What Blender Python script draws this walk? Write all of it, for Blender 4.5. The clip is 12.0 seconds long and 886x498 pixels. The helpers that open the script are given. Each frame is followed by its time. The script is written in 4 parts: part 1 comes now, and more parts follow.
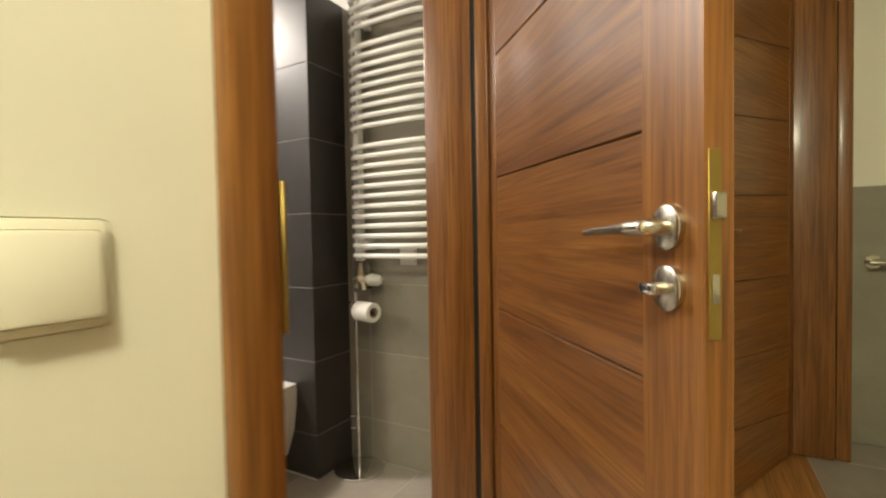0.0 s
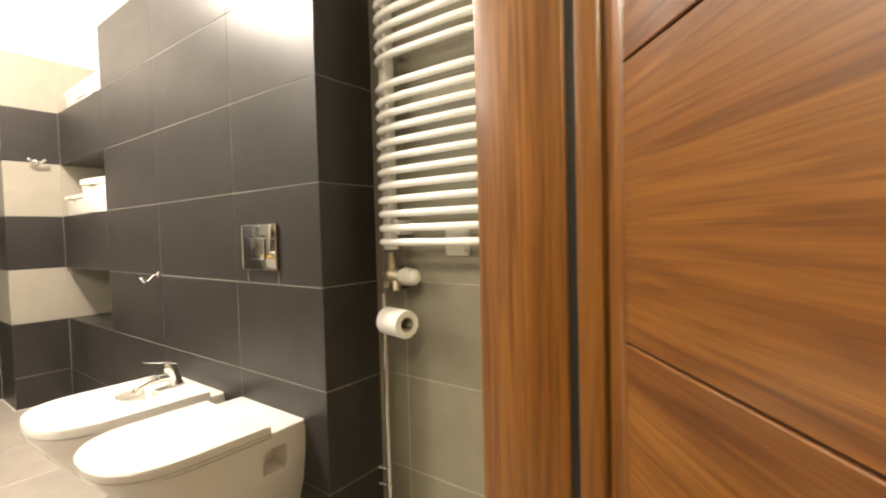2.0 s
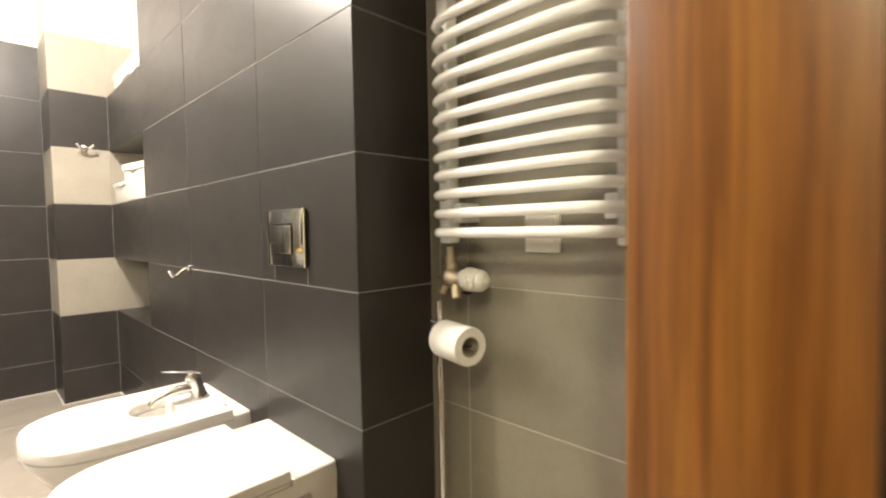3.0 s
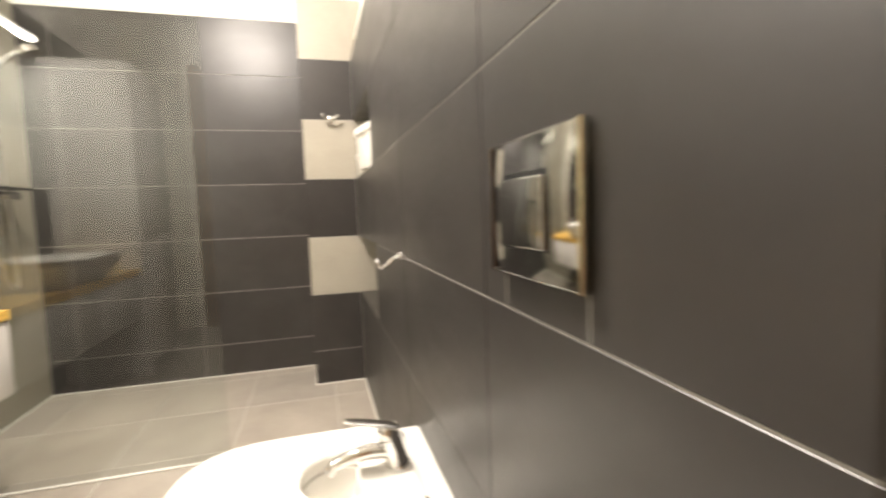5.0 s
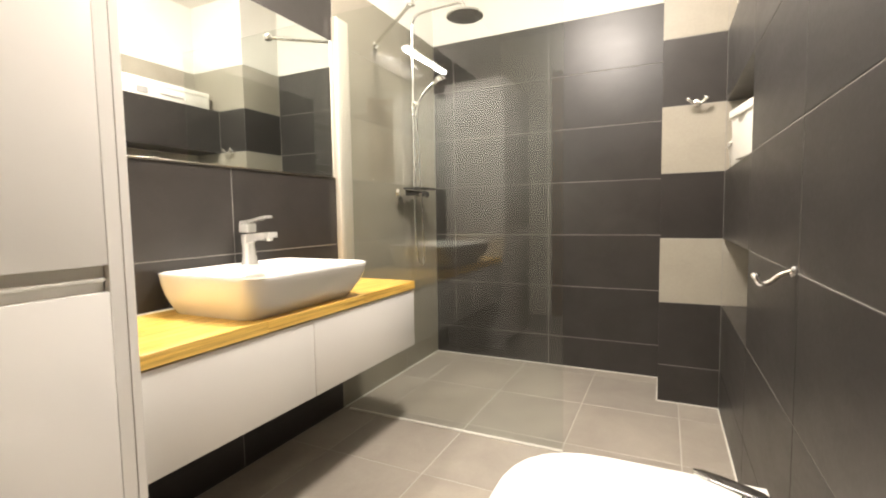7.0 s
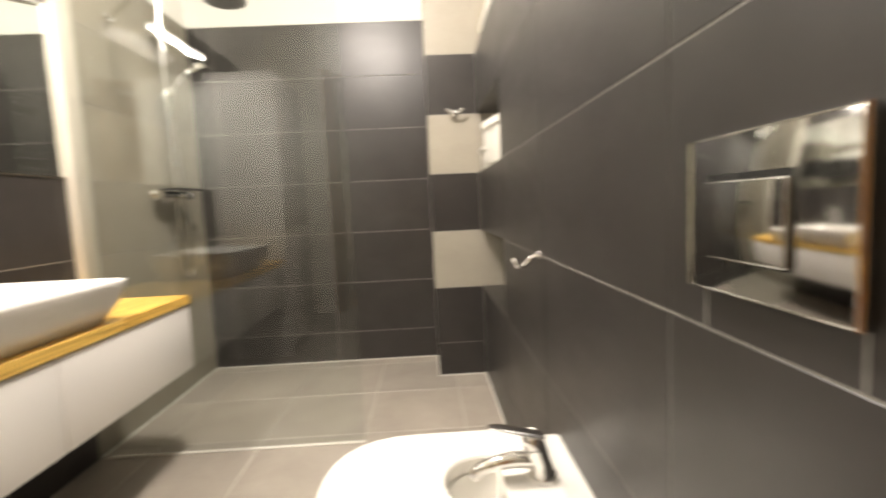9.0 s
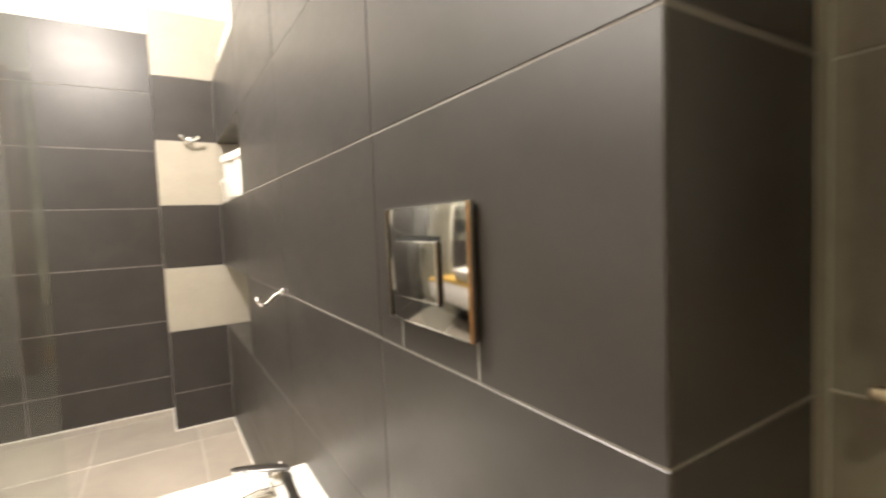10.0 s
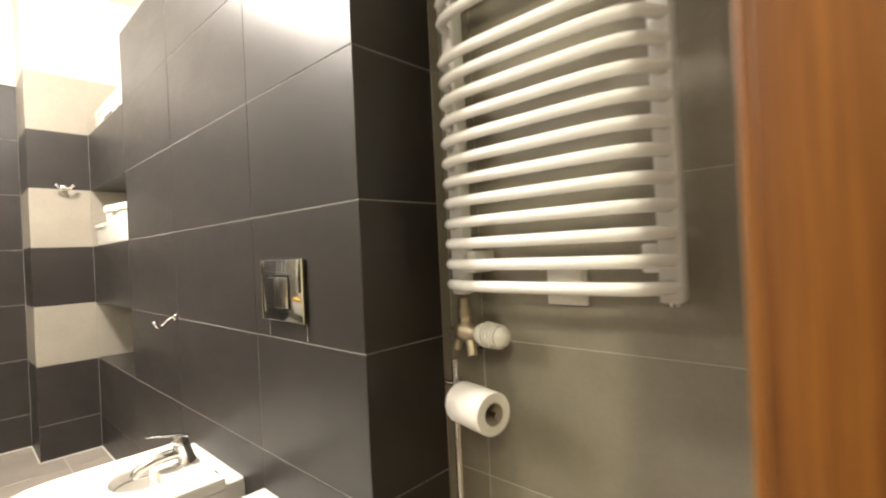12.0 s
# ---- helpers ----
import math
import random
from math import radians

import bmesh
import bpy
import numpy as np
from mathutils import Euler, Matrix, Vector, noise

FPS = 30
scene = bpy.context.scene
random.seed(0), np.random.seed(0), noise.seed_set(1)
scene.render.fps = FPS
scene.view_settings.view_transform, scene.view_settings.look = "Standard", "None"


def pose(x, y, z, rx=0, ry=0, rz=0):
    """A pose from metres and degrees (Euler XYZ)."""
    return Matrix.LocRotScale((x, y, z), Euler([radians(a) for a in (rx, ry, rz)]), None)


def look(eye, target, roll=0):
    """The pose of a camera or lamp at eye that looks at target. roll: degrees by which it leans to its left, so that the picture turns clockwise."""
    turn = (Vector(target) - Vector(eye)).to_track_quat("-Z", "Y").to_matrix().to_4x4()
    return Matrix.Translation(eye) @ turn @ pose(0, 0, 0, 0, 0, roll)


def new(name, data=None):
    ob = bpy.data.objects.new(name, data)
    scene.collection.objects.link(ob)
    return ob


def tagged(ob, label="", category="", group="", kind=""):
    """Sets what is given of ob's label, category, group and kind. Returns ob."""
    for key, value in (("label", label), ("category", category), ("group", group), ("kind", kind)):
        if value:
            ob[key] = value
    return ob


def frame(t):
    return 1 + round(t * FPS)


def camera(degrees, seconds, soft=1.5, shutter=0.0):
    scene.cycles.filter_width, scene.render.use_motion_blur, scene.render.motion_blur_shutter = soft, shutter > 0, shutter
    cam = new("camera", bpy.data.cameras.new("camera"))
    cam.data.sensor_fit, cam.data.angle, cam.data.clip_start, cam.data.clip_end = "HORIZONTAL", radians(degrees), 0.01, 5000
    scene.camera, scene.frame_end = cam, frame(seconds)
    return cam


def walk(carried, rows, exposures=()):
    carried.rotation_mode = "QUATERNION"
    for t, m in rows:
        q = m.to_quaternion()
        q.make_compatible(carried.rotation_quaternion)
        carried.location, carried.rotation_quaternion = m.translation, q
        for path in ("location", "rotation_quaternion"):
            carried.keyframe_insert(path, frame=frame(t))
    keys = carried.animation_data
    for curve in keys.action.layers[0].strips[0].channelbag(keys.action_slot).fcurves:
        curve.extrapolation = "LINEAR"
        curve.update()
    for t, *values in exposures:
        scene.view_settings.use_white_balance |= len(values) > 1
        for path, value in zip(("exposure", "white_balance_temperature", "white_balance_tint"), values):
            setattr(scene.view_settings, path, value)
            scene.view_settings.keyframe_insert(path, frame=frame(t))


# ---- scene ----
cam = camera(87.4, 12.0, soft=2.1, shutter=0.6)
PATH = [
    (0, (0.098, 0.351, 0.978), (-0.869, 2.101, 0.924), -1.0),
    (0.5, (0.067, 0.483, 0.967), (-0.857, 2.256, 0.930), -1.5),
    (1, (0.002, 0.649, 0.957), (-1.014, 2.37, 0.895), -1.7),
    (1.5, (-0.083, 0.754, 0.950), (-1.186, 2.421, 0.865), -2.1),
    (2, (-0.193, 0.883, 0.930), (-1.399, 2.477, 0.857), -1.5),
    (2.5, (-0.313, 1.024, 0.911), (-1.629, 2.529, 0.856), -1.0),
    (2.7, (-0.358, 1.07, 0.915), (-1.71, 2.543, 0.847), -1.0),
    (4.3, (-0.887, 1.451, 0.900), (-2.561, 2.534, 0.750), -0.5),
    (4.5, (-0.948, 1.475, 0.893), (-2.691, 2.442, 0.738), -0.5),
    (5, (-1.13, 1.502, 0.898), (-3.053, 2.026, 0.732), -2.0),
    (5.5, (-1.233, 1.493, 0.911), (-3.226, 1.525, 0.743), -1.4),
    (6, (-1.302, 1.476, 0.912), (-3.236, 0.994, 0.743), -1.3),
    (6.5, (-1.254, 1.488, 0.910), (-3.084, 0.694, 0.762), -1.3),
    (6.7, (-1.223, 1.488, 0.907), (-3.021, 0.623, 0.763), -0.9),
    (8.3, (-1.227, 1.442, 0.894), (-3.055, 0.647, 0.732), -1.5),
    (8.5, (-1.218, 1.43, 0.905), (-3.115, 0.819, 0.738), -2.3),
    (9, (-1.182, 1.437, 0.918), (-3.172, 1.499, 0.730), -2.7),
    (9.5, (-1.144, 1.466, 0.921), (-3.043, 2.063, 0.757), -2.6),
    (10, (-1.081, 1.444, 0.949), (-2.782, 2.489, 0.833), -2.3),
    (10.5, (-0.986, 1.391, 0.966), (-2.525, 2.667, 0.893), -2.3),
    (11, (-0.852, 1.326, 0.974), (-2.247, 2.758, 0.912), -2.0),
    (11.5, (-0.687, 1.271, 0.978), (-2.071, 2.714, 0.934), -2.4),
    (12, (-0.534, 1.175, 0.976), (-1.898, 2.637, 0.977), -2.7),
]
walk(cam, [(t, look(eye, target, roll)) for t, eye, target, roll in PATH],
     exposures=[(0, -0.32, 6500, 10), (0.5, -0.1, 7000, 10), (1, 0.25, 7000, 10), (1.5, 0.25, 7000, 10), (2.5, 0.28, 6700, 10), (4.5, 0.2, 6500, 10), (5, 0.15, 6500, 10), (6.5, -0.05, 6500, 10), (8.5, -0.22, 6500, 10), (9, -0.17, 6500, 10), (9.5, -0.05, 6500, 10), (10, 0.36, 6500, 10), (10.5, 0.48, 6500, 10), (11, 0.33, 6500, 10), (12, 0.18, 6500, 10)])

# ---------- world and lights ----------
world = bpy.data.worlds.new("night")
scene.world = world
world.use_nodes = True
world.node_tree.nodes["Background"].inputs["Color"].default_value = (0.02, 0.022, 0.03, 1)
world.node_tree.nodes["Background"].inputs["Strength"].default_value = 0.2

BATH_LIGHT = (1.0, 0.905, 0.81)
HALL_LIGHT = (1.0, 0.955, 0.66)
CEIL = 2.45
LAMP_AT = (-2.47, 1.06)
HALL_AT = (0.45, -0.35)


def ceiling_light(name, x, y, watts, color):
    lamp = bpy.data.lights.new(name, "POINT")
    lamp.energy, lamp.color, lamp.shadow_soft_size = watts, color, 0.11
    ob = new(name, lamp)
    ob.matrix_world = pose(x, y, CEIL - 0.18)
    return ob


def down_light(name, x, y, watts, color):
    """The lamp's disc, which throws most of its light downwards."""
    lamp = bpy.data.lights.new(name, "AREA")
    lamp.shape, lamp.size, lamp.energy, lamp.color = "DISK", 0.24, watts, color
    ob = new(name, lamp)
    ob.matrix_world = pose(x, y, CEIL - 0.06)
    return ob


ceiling_light("bathroom_light", *LAMP_AT, 80, BATH_LIGHT)
down_light("bathroom_disc", *LAMP_AT, 33, BATH_LIGHT)
ceiling_light("hall_light", *HALL_AT, 120, HALL_LIGHT)
bar = bpy.data.lights.new("mirror_light", "AREA")
bar.shape, bar.size, bar.size_y, bar.energy, bar.color = "RECTANGLE", 0.47, 0.03, 14, (1.0, 0.93, 0.83)
new("mirror_light", bar).matrix_world = pose(-2.2, 0.211, 1.793)

# ---------- materials ----------


def nodes_of(name):
    m = bpy.data.materials.new(name)
    m.use_nodes = True
    nt = m.node_tree
    return m, nt, nt.nodes["Principled BSDF"]


def ramp(nt, fac, stops):
    r = nt.nodes.new("ShaderNodeValToRGB")
    els = r.color_ramp.elements
    while len(els) < len(stops):
        els.new(0.5)
    for e, (p, c) in zip(els, stops):
        e.position, e.color = p, (*c, 1)
    nt.links.new(fac, r.inputs["Fac"])
    return r.outputs["Color"]


def coords(nt, scale=(1, 1, 1), rot=(0, 0, 0), random_shift=0.0):
    tc = nt.nodes.new("ShaderNodeTexCoord")
    mp = nt.nodes.new("ShaderNodeMapping")
    mp.inputs["Scale"].default_value = scale
    mp.inputs["Rotation"].default_value = rot
    if random_shift:
        oi = nt.nodes.new("ShaderNodeObjectInfo")
        va = nt.nodes.new("ShaderNodeVectorMath")
        va.operation = "SCALE"
        cb = nt.nodes.new("ShaderNodeCombineXYZ")
        for i in range(3):
            nt.links.new(oi.outputs["Random"], cb.inputs[i])
        nt.links.new(cb.outputs[0], va.inputs[0])
        va.inputs["Scale"].default_value = random_shift
        nt.links.new(va.outputs[0], mp.inputs["Location"])
    nt.links.new(tc.outputs["Object"], mp.inputs["Vector"])
    return mp.outputs["Vector"]


def noise_tex(nt, vec, scale, detail=4, rough=0.55, distort=0.0):
    n = nt.nodes.new("ShaderNodeTexNoise")
    n.inputs["Scale"].default_value = scale
    n.inputs["Detail"].default_value = detail
    n.inputs["Roughness"].default_value = rough
    n.inputs["Distortion"].default_value = distort
    nt.links.new(vec, n.inputs["Vector"])
    return n.outputs["Fac"]


def bump(nt, bsdf, height, strength, distance=0.002):
    b = nt.nodes.new("ShaderNodeBump")
    b.inputs["Strength"].default_value = strength
    b.inputs["Distance"].default_value = distance
    nt.links.new(height, b.inputs["Height"])
    nt.links.new(b.outputs["Normal"], bsdf.inputs["Normal"])


def mix_rgb(nt, a, b, fac, kind="MIX"):
    m = nt.nodes.new("ShaderNodeMix")
    m.data_type, m.blend_type = "RGBA", kind
    for value, i in ((a, 6), (b, 7)):
        if isinstance(value, tuple):
            m.inputs[i].default_value = (*value, 1)
        else:
            nt.links.new(value, m.inputs[i])
    if isinstance(fac, float):
        m.inputs[0].default_value = fac
    else:
        nt.links.new(fac, m.inputs[0])
    return m.outputs[2]


def tile_mat(name, dark, light, rough0, rough1, fine=90.0, bumpy=0.06, spec=0.5):
    """Matt-glazed porcelain: cloudy tone, fine grain, a slight shift of tone from tile to tile."""
    m, nt, b = nodes_of(name)
    v = coords(nt, random_shift=7.0)
    cloud = noise_tex(nt, v, 5.0, 5, 0.6, 0.4)
    grain = noise_tex(nt, v, fine, 3, 0.6)
    col = ramp(nt, cloud, [(0.3, dark), (0.72, light)])
    col = mix_rgb(nt, col, ramp(nt, grain, [(0.35, (0.94, 0.94, 0.94)), (0.65, (1.03, 1.03, 1.03))]), 0.6, "MULTIPLY")
    oi = nt.nodes.new("ShaderNodeObjectInfo")
    tone = ramp(nt, oi.outputs["Random"], [(0.0, (0.93, 0.93, 0.94)), (1.0, (1.06, 1.05, 1.04))])
    col = mix_rgb(nt, col, tone, 1.0, "MULTIPLY")
    nt.links.new(col, b.inputs["Base Color"])
    mr = nt.nodes.new("ShaderNodeMapRange")
    mr.inputs["To Min"].default_value, mr.inputs["To Max"].default_value = rough0, rough1
    smear = noise_tex(nt, coords(nt, (1.0, 2.6, 1.0), (0, 0, 0.4), random_shift=5.0), 3.2, 5, 0.65, 0.8)
    both = nt.nodes.new("ShaderNodeMath")
    both.operation = "MULTIPLY_ADD"
    both.inputs[1].default_value, both.inputs[2].default_value = 0.35, 0.0
    nt.links.new(grain, both.inputs[0])
    both2 = nt.nodes.new("ShaderNodeMath")
    both2.operation = "MULTIPLY_ADD"
    both2.inputs[1].default_value = 0.65
    nt.links.new(smear, both2.inputs[0])
    nt.links.new(both.outputs[0], both2.inputs[2])
    nt.links.new(both2.outputs[0], mr.inputs["Value"])
    mr.inputs["From Min"].default_value, mr.inputs["From Max"].default_value = 0.25, 0.75
    nt.links.new(mr.outputs[0], b.inputs["Roughness"])
    b.inputs["Specular IOR Level"].default_value = spec
    bump(nt, b, grain, bumpy, 0.0006)
    return m


def plain(name, color, rough=0.5, metal=0.0, grain=60.0, vary=0.06, bumpy=0.05, coat=0.0):
    m, nt, b = nodes_of(name)
    v = coords(nt)
    n1 = noise_tex(nt, v, grain, 4)
    n2 = noise_tex(nt, v, 3.0, 3)
    lo = tuple(c * (1 - vary) for c in color)
    hi = tuple(min(1, c * (1 + vary)) for c in color)
    col = ramp(nt, n2, [(0.3, lo), (0.7, hi)])
    nt.links.new(col, b.inputs["Base Color"])
    mr = nt.nodes.new("ShaderNodeMapRange")
    mr.inputs["To Min"].default_value, mr.inputs["To Max"].default_value = max(0.02, rough * 0.85), rough * 1.15
    nt.links.new(n1, mr.inputs["Value"])
    nt.links.new(mr.outputs[0], b.inputs["Roughness"])
    b.inputs["Metallic"].default_value = metal
    b.inputs["Coat Weight"].default_value = coat
    b.inputs["Coat Roughness"].default_value = 0.08
    if bumpy:
        bump(nt, b, n1, bumpy, 0.001)
    return m


def wood_mat(name, dark, mid, light, along, rough=0.38, turn=0.0, size=1.0, coat=0.25):
    """Veneer. along: the axis of the grain (0, 1, 2), turn: degrees that it leans in its plane."""
    m, nt, b = nodes_of(name)
    stretch = [26.0 * size] * 3
    stretch[along] = 0.9 * size
    v = coords(nt, tuple(stretch), (0, radians(turn), 0), random_shift=11.0)
    v2 = coords(nt, tuple(s * (5.5 if i != along else 0.8) for i, s in enumerate(stretch)), (0, radians(turn), 0))
    broad = noise_tex(nt, v, 0.7, 4, 0.55, 0.8)
    fibre = noise_tex(nt, v, 5.2, 5, 0.6, 0.35)
    figure = noise_tex(nt, v, 2.1, 3, 0.5, 1.6)
    pores = noise_tex(nt, v2, 2.0, 3, 0.6)
    col = ramp(nt, broad, [(0.28, dark), (0.5, mid), (0.72, light)])
    col = mix_rgb(nt, col, ramp(nt, pores, [(0.36, (0.64, 0.58, 0.52)), (0.50, (1.0, 1.0, 1.0))]), 0.55, "MULTIPLY")
    col = mix_rgb(nt, col, ramp(nt, fibre, [(0.34, (0.72, 0.66, 0.60)), (0.48, (1.0, 1.0, 1.0)), (0.62, (1.22, 1.25, 1.28))]), 0.85, "MULTIPLY")
    col = mix_rgb(nt, col, ramp(nt, figure, [(0.38, (0.70, 0.62, 0.54)), (0.47, (0.98, 0.97, 0.96)), (0.62, (1.10, 1.11, 1.12))]), 0.8, "MULTIPLY")
    nt.links.new(col, b.inputs["Base Color"])
    b.inputs["Roughness"].default_value = rough
    b.inputs["Coat Weight"].default_value = coat
    b.inputs["Coat Roughness"].default_value = 0.16
    bump(nt, b, pores, 0.10, 0.0008)
    return m


DARK_TILE = tile_mat("anthracite_tile", (0.0275, 0.0246, 0.0226), (0.0400, 0.0361, 0.0333), 0.30, 0.43, spec=0.54, bumpy=0.06)
TAUPE_TILE = tile_mat("taupe_tile", (0.265, 0.240, 0.190), (0.325, 0.298, 0.240), 0.36, 0.5)
BEIGE_TILE = tile_mat("beige_tile", (0.300, 0.276, 0.228), (0.350, 0.324, 0.270), 0.35, 0.5)
FLOOR_TILE = tile_mat("floor_tile", (0.305, 0.272, 0.230), (0.375, 0.338, 0.286), 0.36, 0.5)
FLOOR_GROUT = plain("pale_floor_grout", (0.50, 0.47, 0.42), 0.85, grain=300, vary=0.12, bumpy=0.3)
GROUT = plain("grey_grout", (0.31, 0.297, 0.272), 0.85, grain=300, vary=0.12, bumpy=0.3)
PAINT = plain("white_paint", (0.76, 0.745, 0.70), 0.75, grain=240, vary=0.02, bumpy=0.12)
CREAM = plain("cream_paint", (0.84, 0.81, 0.69), 0.7, grain=260, vary=0.03, bumpy=0.15)
DOOR_WOOD = wood_mat("walnut_upright", (0.150, 0.054, 0.0105), (0.205, 0.079, 0.0160), (0.262, 0.110, 0.0235), 2)
FAN_WOOD = [wood_mat("walnut_fan", (0.160, 0.0565, 0.0105), (0.212, 0.0815, 0.0158), (0.274, 0.115, 0.0230), 0, turn=a)
            for a in (9, 6, 3, 0.5, -2, -5)]
# walnut darkened so that the grooves' shade lies in the colour
GROOVE_SHADE = plain("groove_shadow_wood", (0.045, 0.016, 0.007), 0.6)
HALL_WOOD = wood_mat("hall_plank", (0.26, 0.11, 0.03), (0.36, 0.17, 0.05), (0.43, 0.22, 0.075), 1)
OAK = wood_mat("oiled_oak", (0.66, 0.395, 0.075), (0.75, 0.48, 0.105), (0.81, 0.55, 0.145), 0, rough=0.33, size=0.9)
CERAMIC = plain("white_ceramic", (0.82, 0.80, 0.75), 0.10, grain=20, vary=0.01, bumpy=0.0, coat=0.6)
LID_WHITE = plain("white_seat_plastic", (0.84, 0.82, 0.77), 0.20, grain=20, vary=0.01, bumpy=0.0, coat=0.3)
GLOSS_WHITE = plain("white_gloss_lacquer", (0.83, 0.81, 0.77), 0.14, grain=15, vary=0.012, bumpy=0.01, coat=0.5)
ENAMEL = plain("white_enamel", (0.87, 0.865, 0.84), 0.24, grain=30, vary=0.02, bumpy=0.02, coat=0.2)
PLASTIC = plain("white_plastic", (0.78, 0.76, 0.70), 0.38, grain=80, vary=0.03, bumpy=0.05)
CREAM_PLASTIC = plain("cream_plastic", (0.83, 0.79, 0.66), 0.4, grain=80, vary=0.02, bumpy=0.04)
PAPER = plain("toilet_paper", (0.84, 0.82, 0.78), 0.95, grain=150, vary=0.03, bumpy=0.5)
CARD = plain("grey_card", (0.42, 0.36, 0.28), 0.9)
CHROME = plain("chrome", (0.82, 0.81, 0.79), 0.08, 1.0, vary=0.01, bumpy=0.0)
PLATE_CHROME = plain("dark_bright_chrome", (0.55, 0.546, 0.535), 0.08, 1.0, vary=0.02, bumpy=0.0)
STEEL = plain("satin_steel", (0.62, 0.58, 0.50), 0.24, 1.0, grain=200, vary=0.04, bumpy=0.03)
BRASS = plain("brass_plate", (0.40, 0.285, 0.085), 0.45, 1.0, grain=120, vary=0.08, bumpy=0.05)
NICKEL = plain("nickel_valve", (0.62, 0.54, 0.40), 0.45, 1.0, vary=0.06, bumpy=0.05)
BLACK = plain("black_rubber", (0.012, 0.011, 0.010), 0.6)
DARK_PLASTIC = plain("dark_chrome_trim", (0.08, 0.08, 0.08), 0.2, 0.6)
BAR_GREY = plain("grey_print", (0.35, 0.34, 0.33), 0.7)

MIRROR, _nt, _b = nodes_of("mirror_silver")
_b.inputs["Metallic"].default_value, _b.inputs["Roughness"].default_value = 1.0, 0.01
_b.inputs["Base Color"].default_value = (0.86, 0.88, 0.86, 1)
CHANNEL = plain("pale_channel_metal", (0.52, 0.48, 0.41), 0.35, grain=80, vary=0.03, bumpy=0.02)
TAP_CHROME = plain("bright_chrome", (0.86, 0.85, 0.82), 0.22, 0.55, vary=0.01, bumpy=0.0, coat=0.5)
GLASS, _nt, _b = nodes_of("clear_glass")
_clear = _nt.nodes.new("ShaderNodeBsdfTransparent")
_clear.inputs["Color"].default_value = (0.955, 0.975, 0.965, 1)
_gloss = _nt.nodes.new("ShaderNodeBsdfGlossy")
_gloss.inputs["Roughness"].default_value = 0.0
_facing = _nt.nodes.new("ShaderNodeLayerWeight")
_facing.inputs["Blend"].default_value = 0.5
_power = _nt.nodes.new("ShaderNodeMath")
_power.operation = "POWER"
_power.inputs[1].default_value = 5.0
_nt.links.new(_facing.outputs["Facing"], _power.inputs[0])
_fres = _nt.nodes.new("ShaderNodeMath")
_fres.operation = "MULTIPLY_ADD"
_fres.inputs[1].default_value, _fres.inputs[2].default_value = 0.95, 0.048
_nt.links.new(_power.outputs[0], _fres.inputs[0])
_pane = _nt.nodes.new("ShaderNodeMixShader")
_nt.links.new(_fres.outputs[0], _pane.inputs[0])
_nt.links.new(_clear.outputs[0], _pane.inputs[1])
_nt.links.new(_gloss.outputs[0], _pane.inputs[2])
_nt.links.new(_pane.outputs[0], _nt.nodes["Material Output"].inputs["Surface"])
GLOW, _nt, _b = nodes_of("led_diffuser")
_b.inputs["Emission Color"].default_value, _b.inputs["Emission Strength"].default_value = (1, 0.93, 0.80, 1), 30.0
DOME, _nt, _b = nodes_of("opal_dome_glow")
_b.inputs["Base Color"].default_value = (0.8, 0.8, 0.78, 1)
_b.inputs["Emission Color"].default_value, _b.inputs["Emission Strength"].default_value = (1, 0.92, 0.80, 1), 6.0

# ---------- mesh helpers ----------


def mesh_ob(name, bm, material, parent=None, label="", smooth=False):
    me = bpy.data.meshes.new(name)
    bmesh.ops.recalc_face_normals(bm, faces=bm.faces[:])
    bm.to_mesh(me)
    bm.free()
    me.materials.append(material)
    if smooth:
        for p in me.polygons:
            p.use_smooth = True
        me.set_sharp_from_angle(angle=radians(38))
    ob = new(name, me)
    if parent is not None:
        ob.parent = parent
        ob.matrix_parent_inverse = parent.matrix_basis.inverted()
    if label:
        tagged(ob, label)
    return ob


def part(name, bm, material, parent, label="", smooth=True):
    return mesh_ob(name, bm, material, parent, label, smooth)


def thing(name, label, category, at=(0, 0, 0), group="", kind=""):
    ob = new(name)
    ob.empty_display_size = 0.05
    ob.matrix_basis = Matrix.Translation(at)
    return tagged(ob, label, category, group, kind)


def box(x0, x1, y0, y1, z0, z1, bevel=0.0, seg=2, bm=None):
    bm = bm or bmesh.new()
    made = bmesh.ops.create_cube(bm, size=1.0)["verts"]
    for v in made:
        v.co = Vector(((x0 + x1) / 2 + v.co.x * (x1 - x0), (y0 + y1) / 2 + v.co.y * (y1 - y0), (z0 + z1) / 2 + v.co.z * (z1 - z0)))
    if bevel:
        edges = list({e for v in made for e in v.link_edges})
        bmesh.ops.bevel(bm, geom=edges, offset=bevel, segments=seg, affect="EDGES", profile=0.5)
    return bm


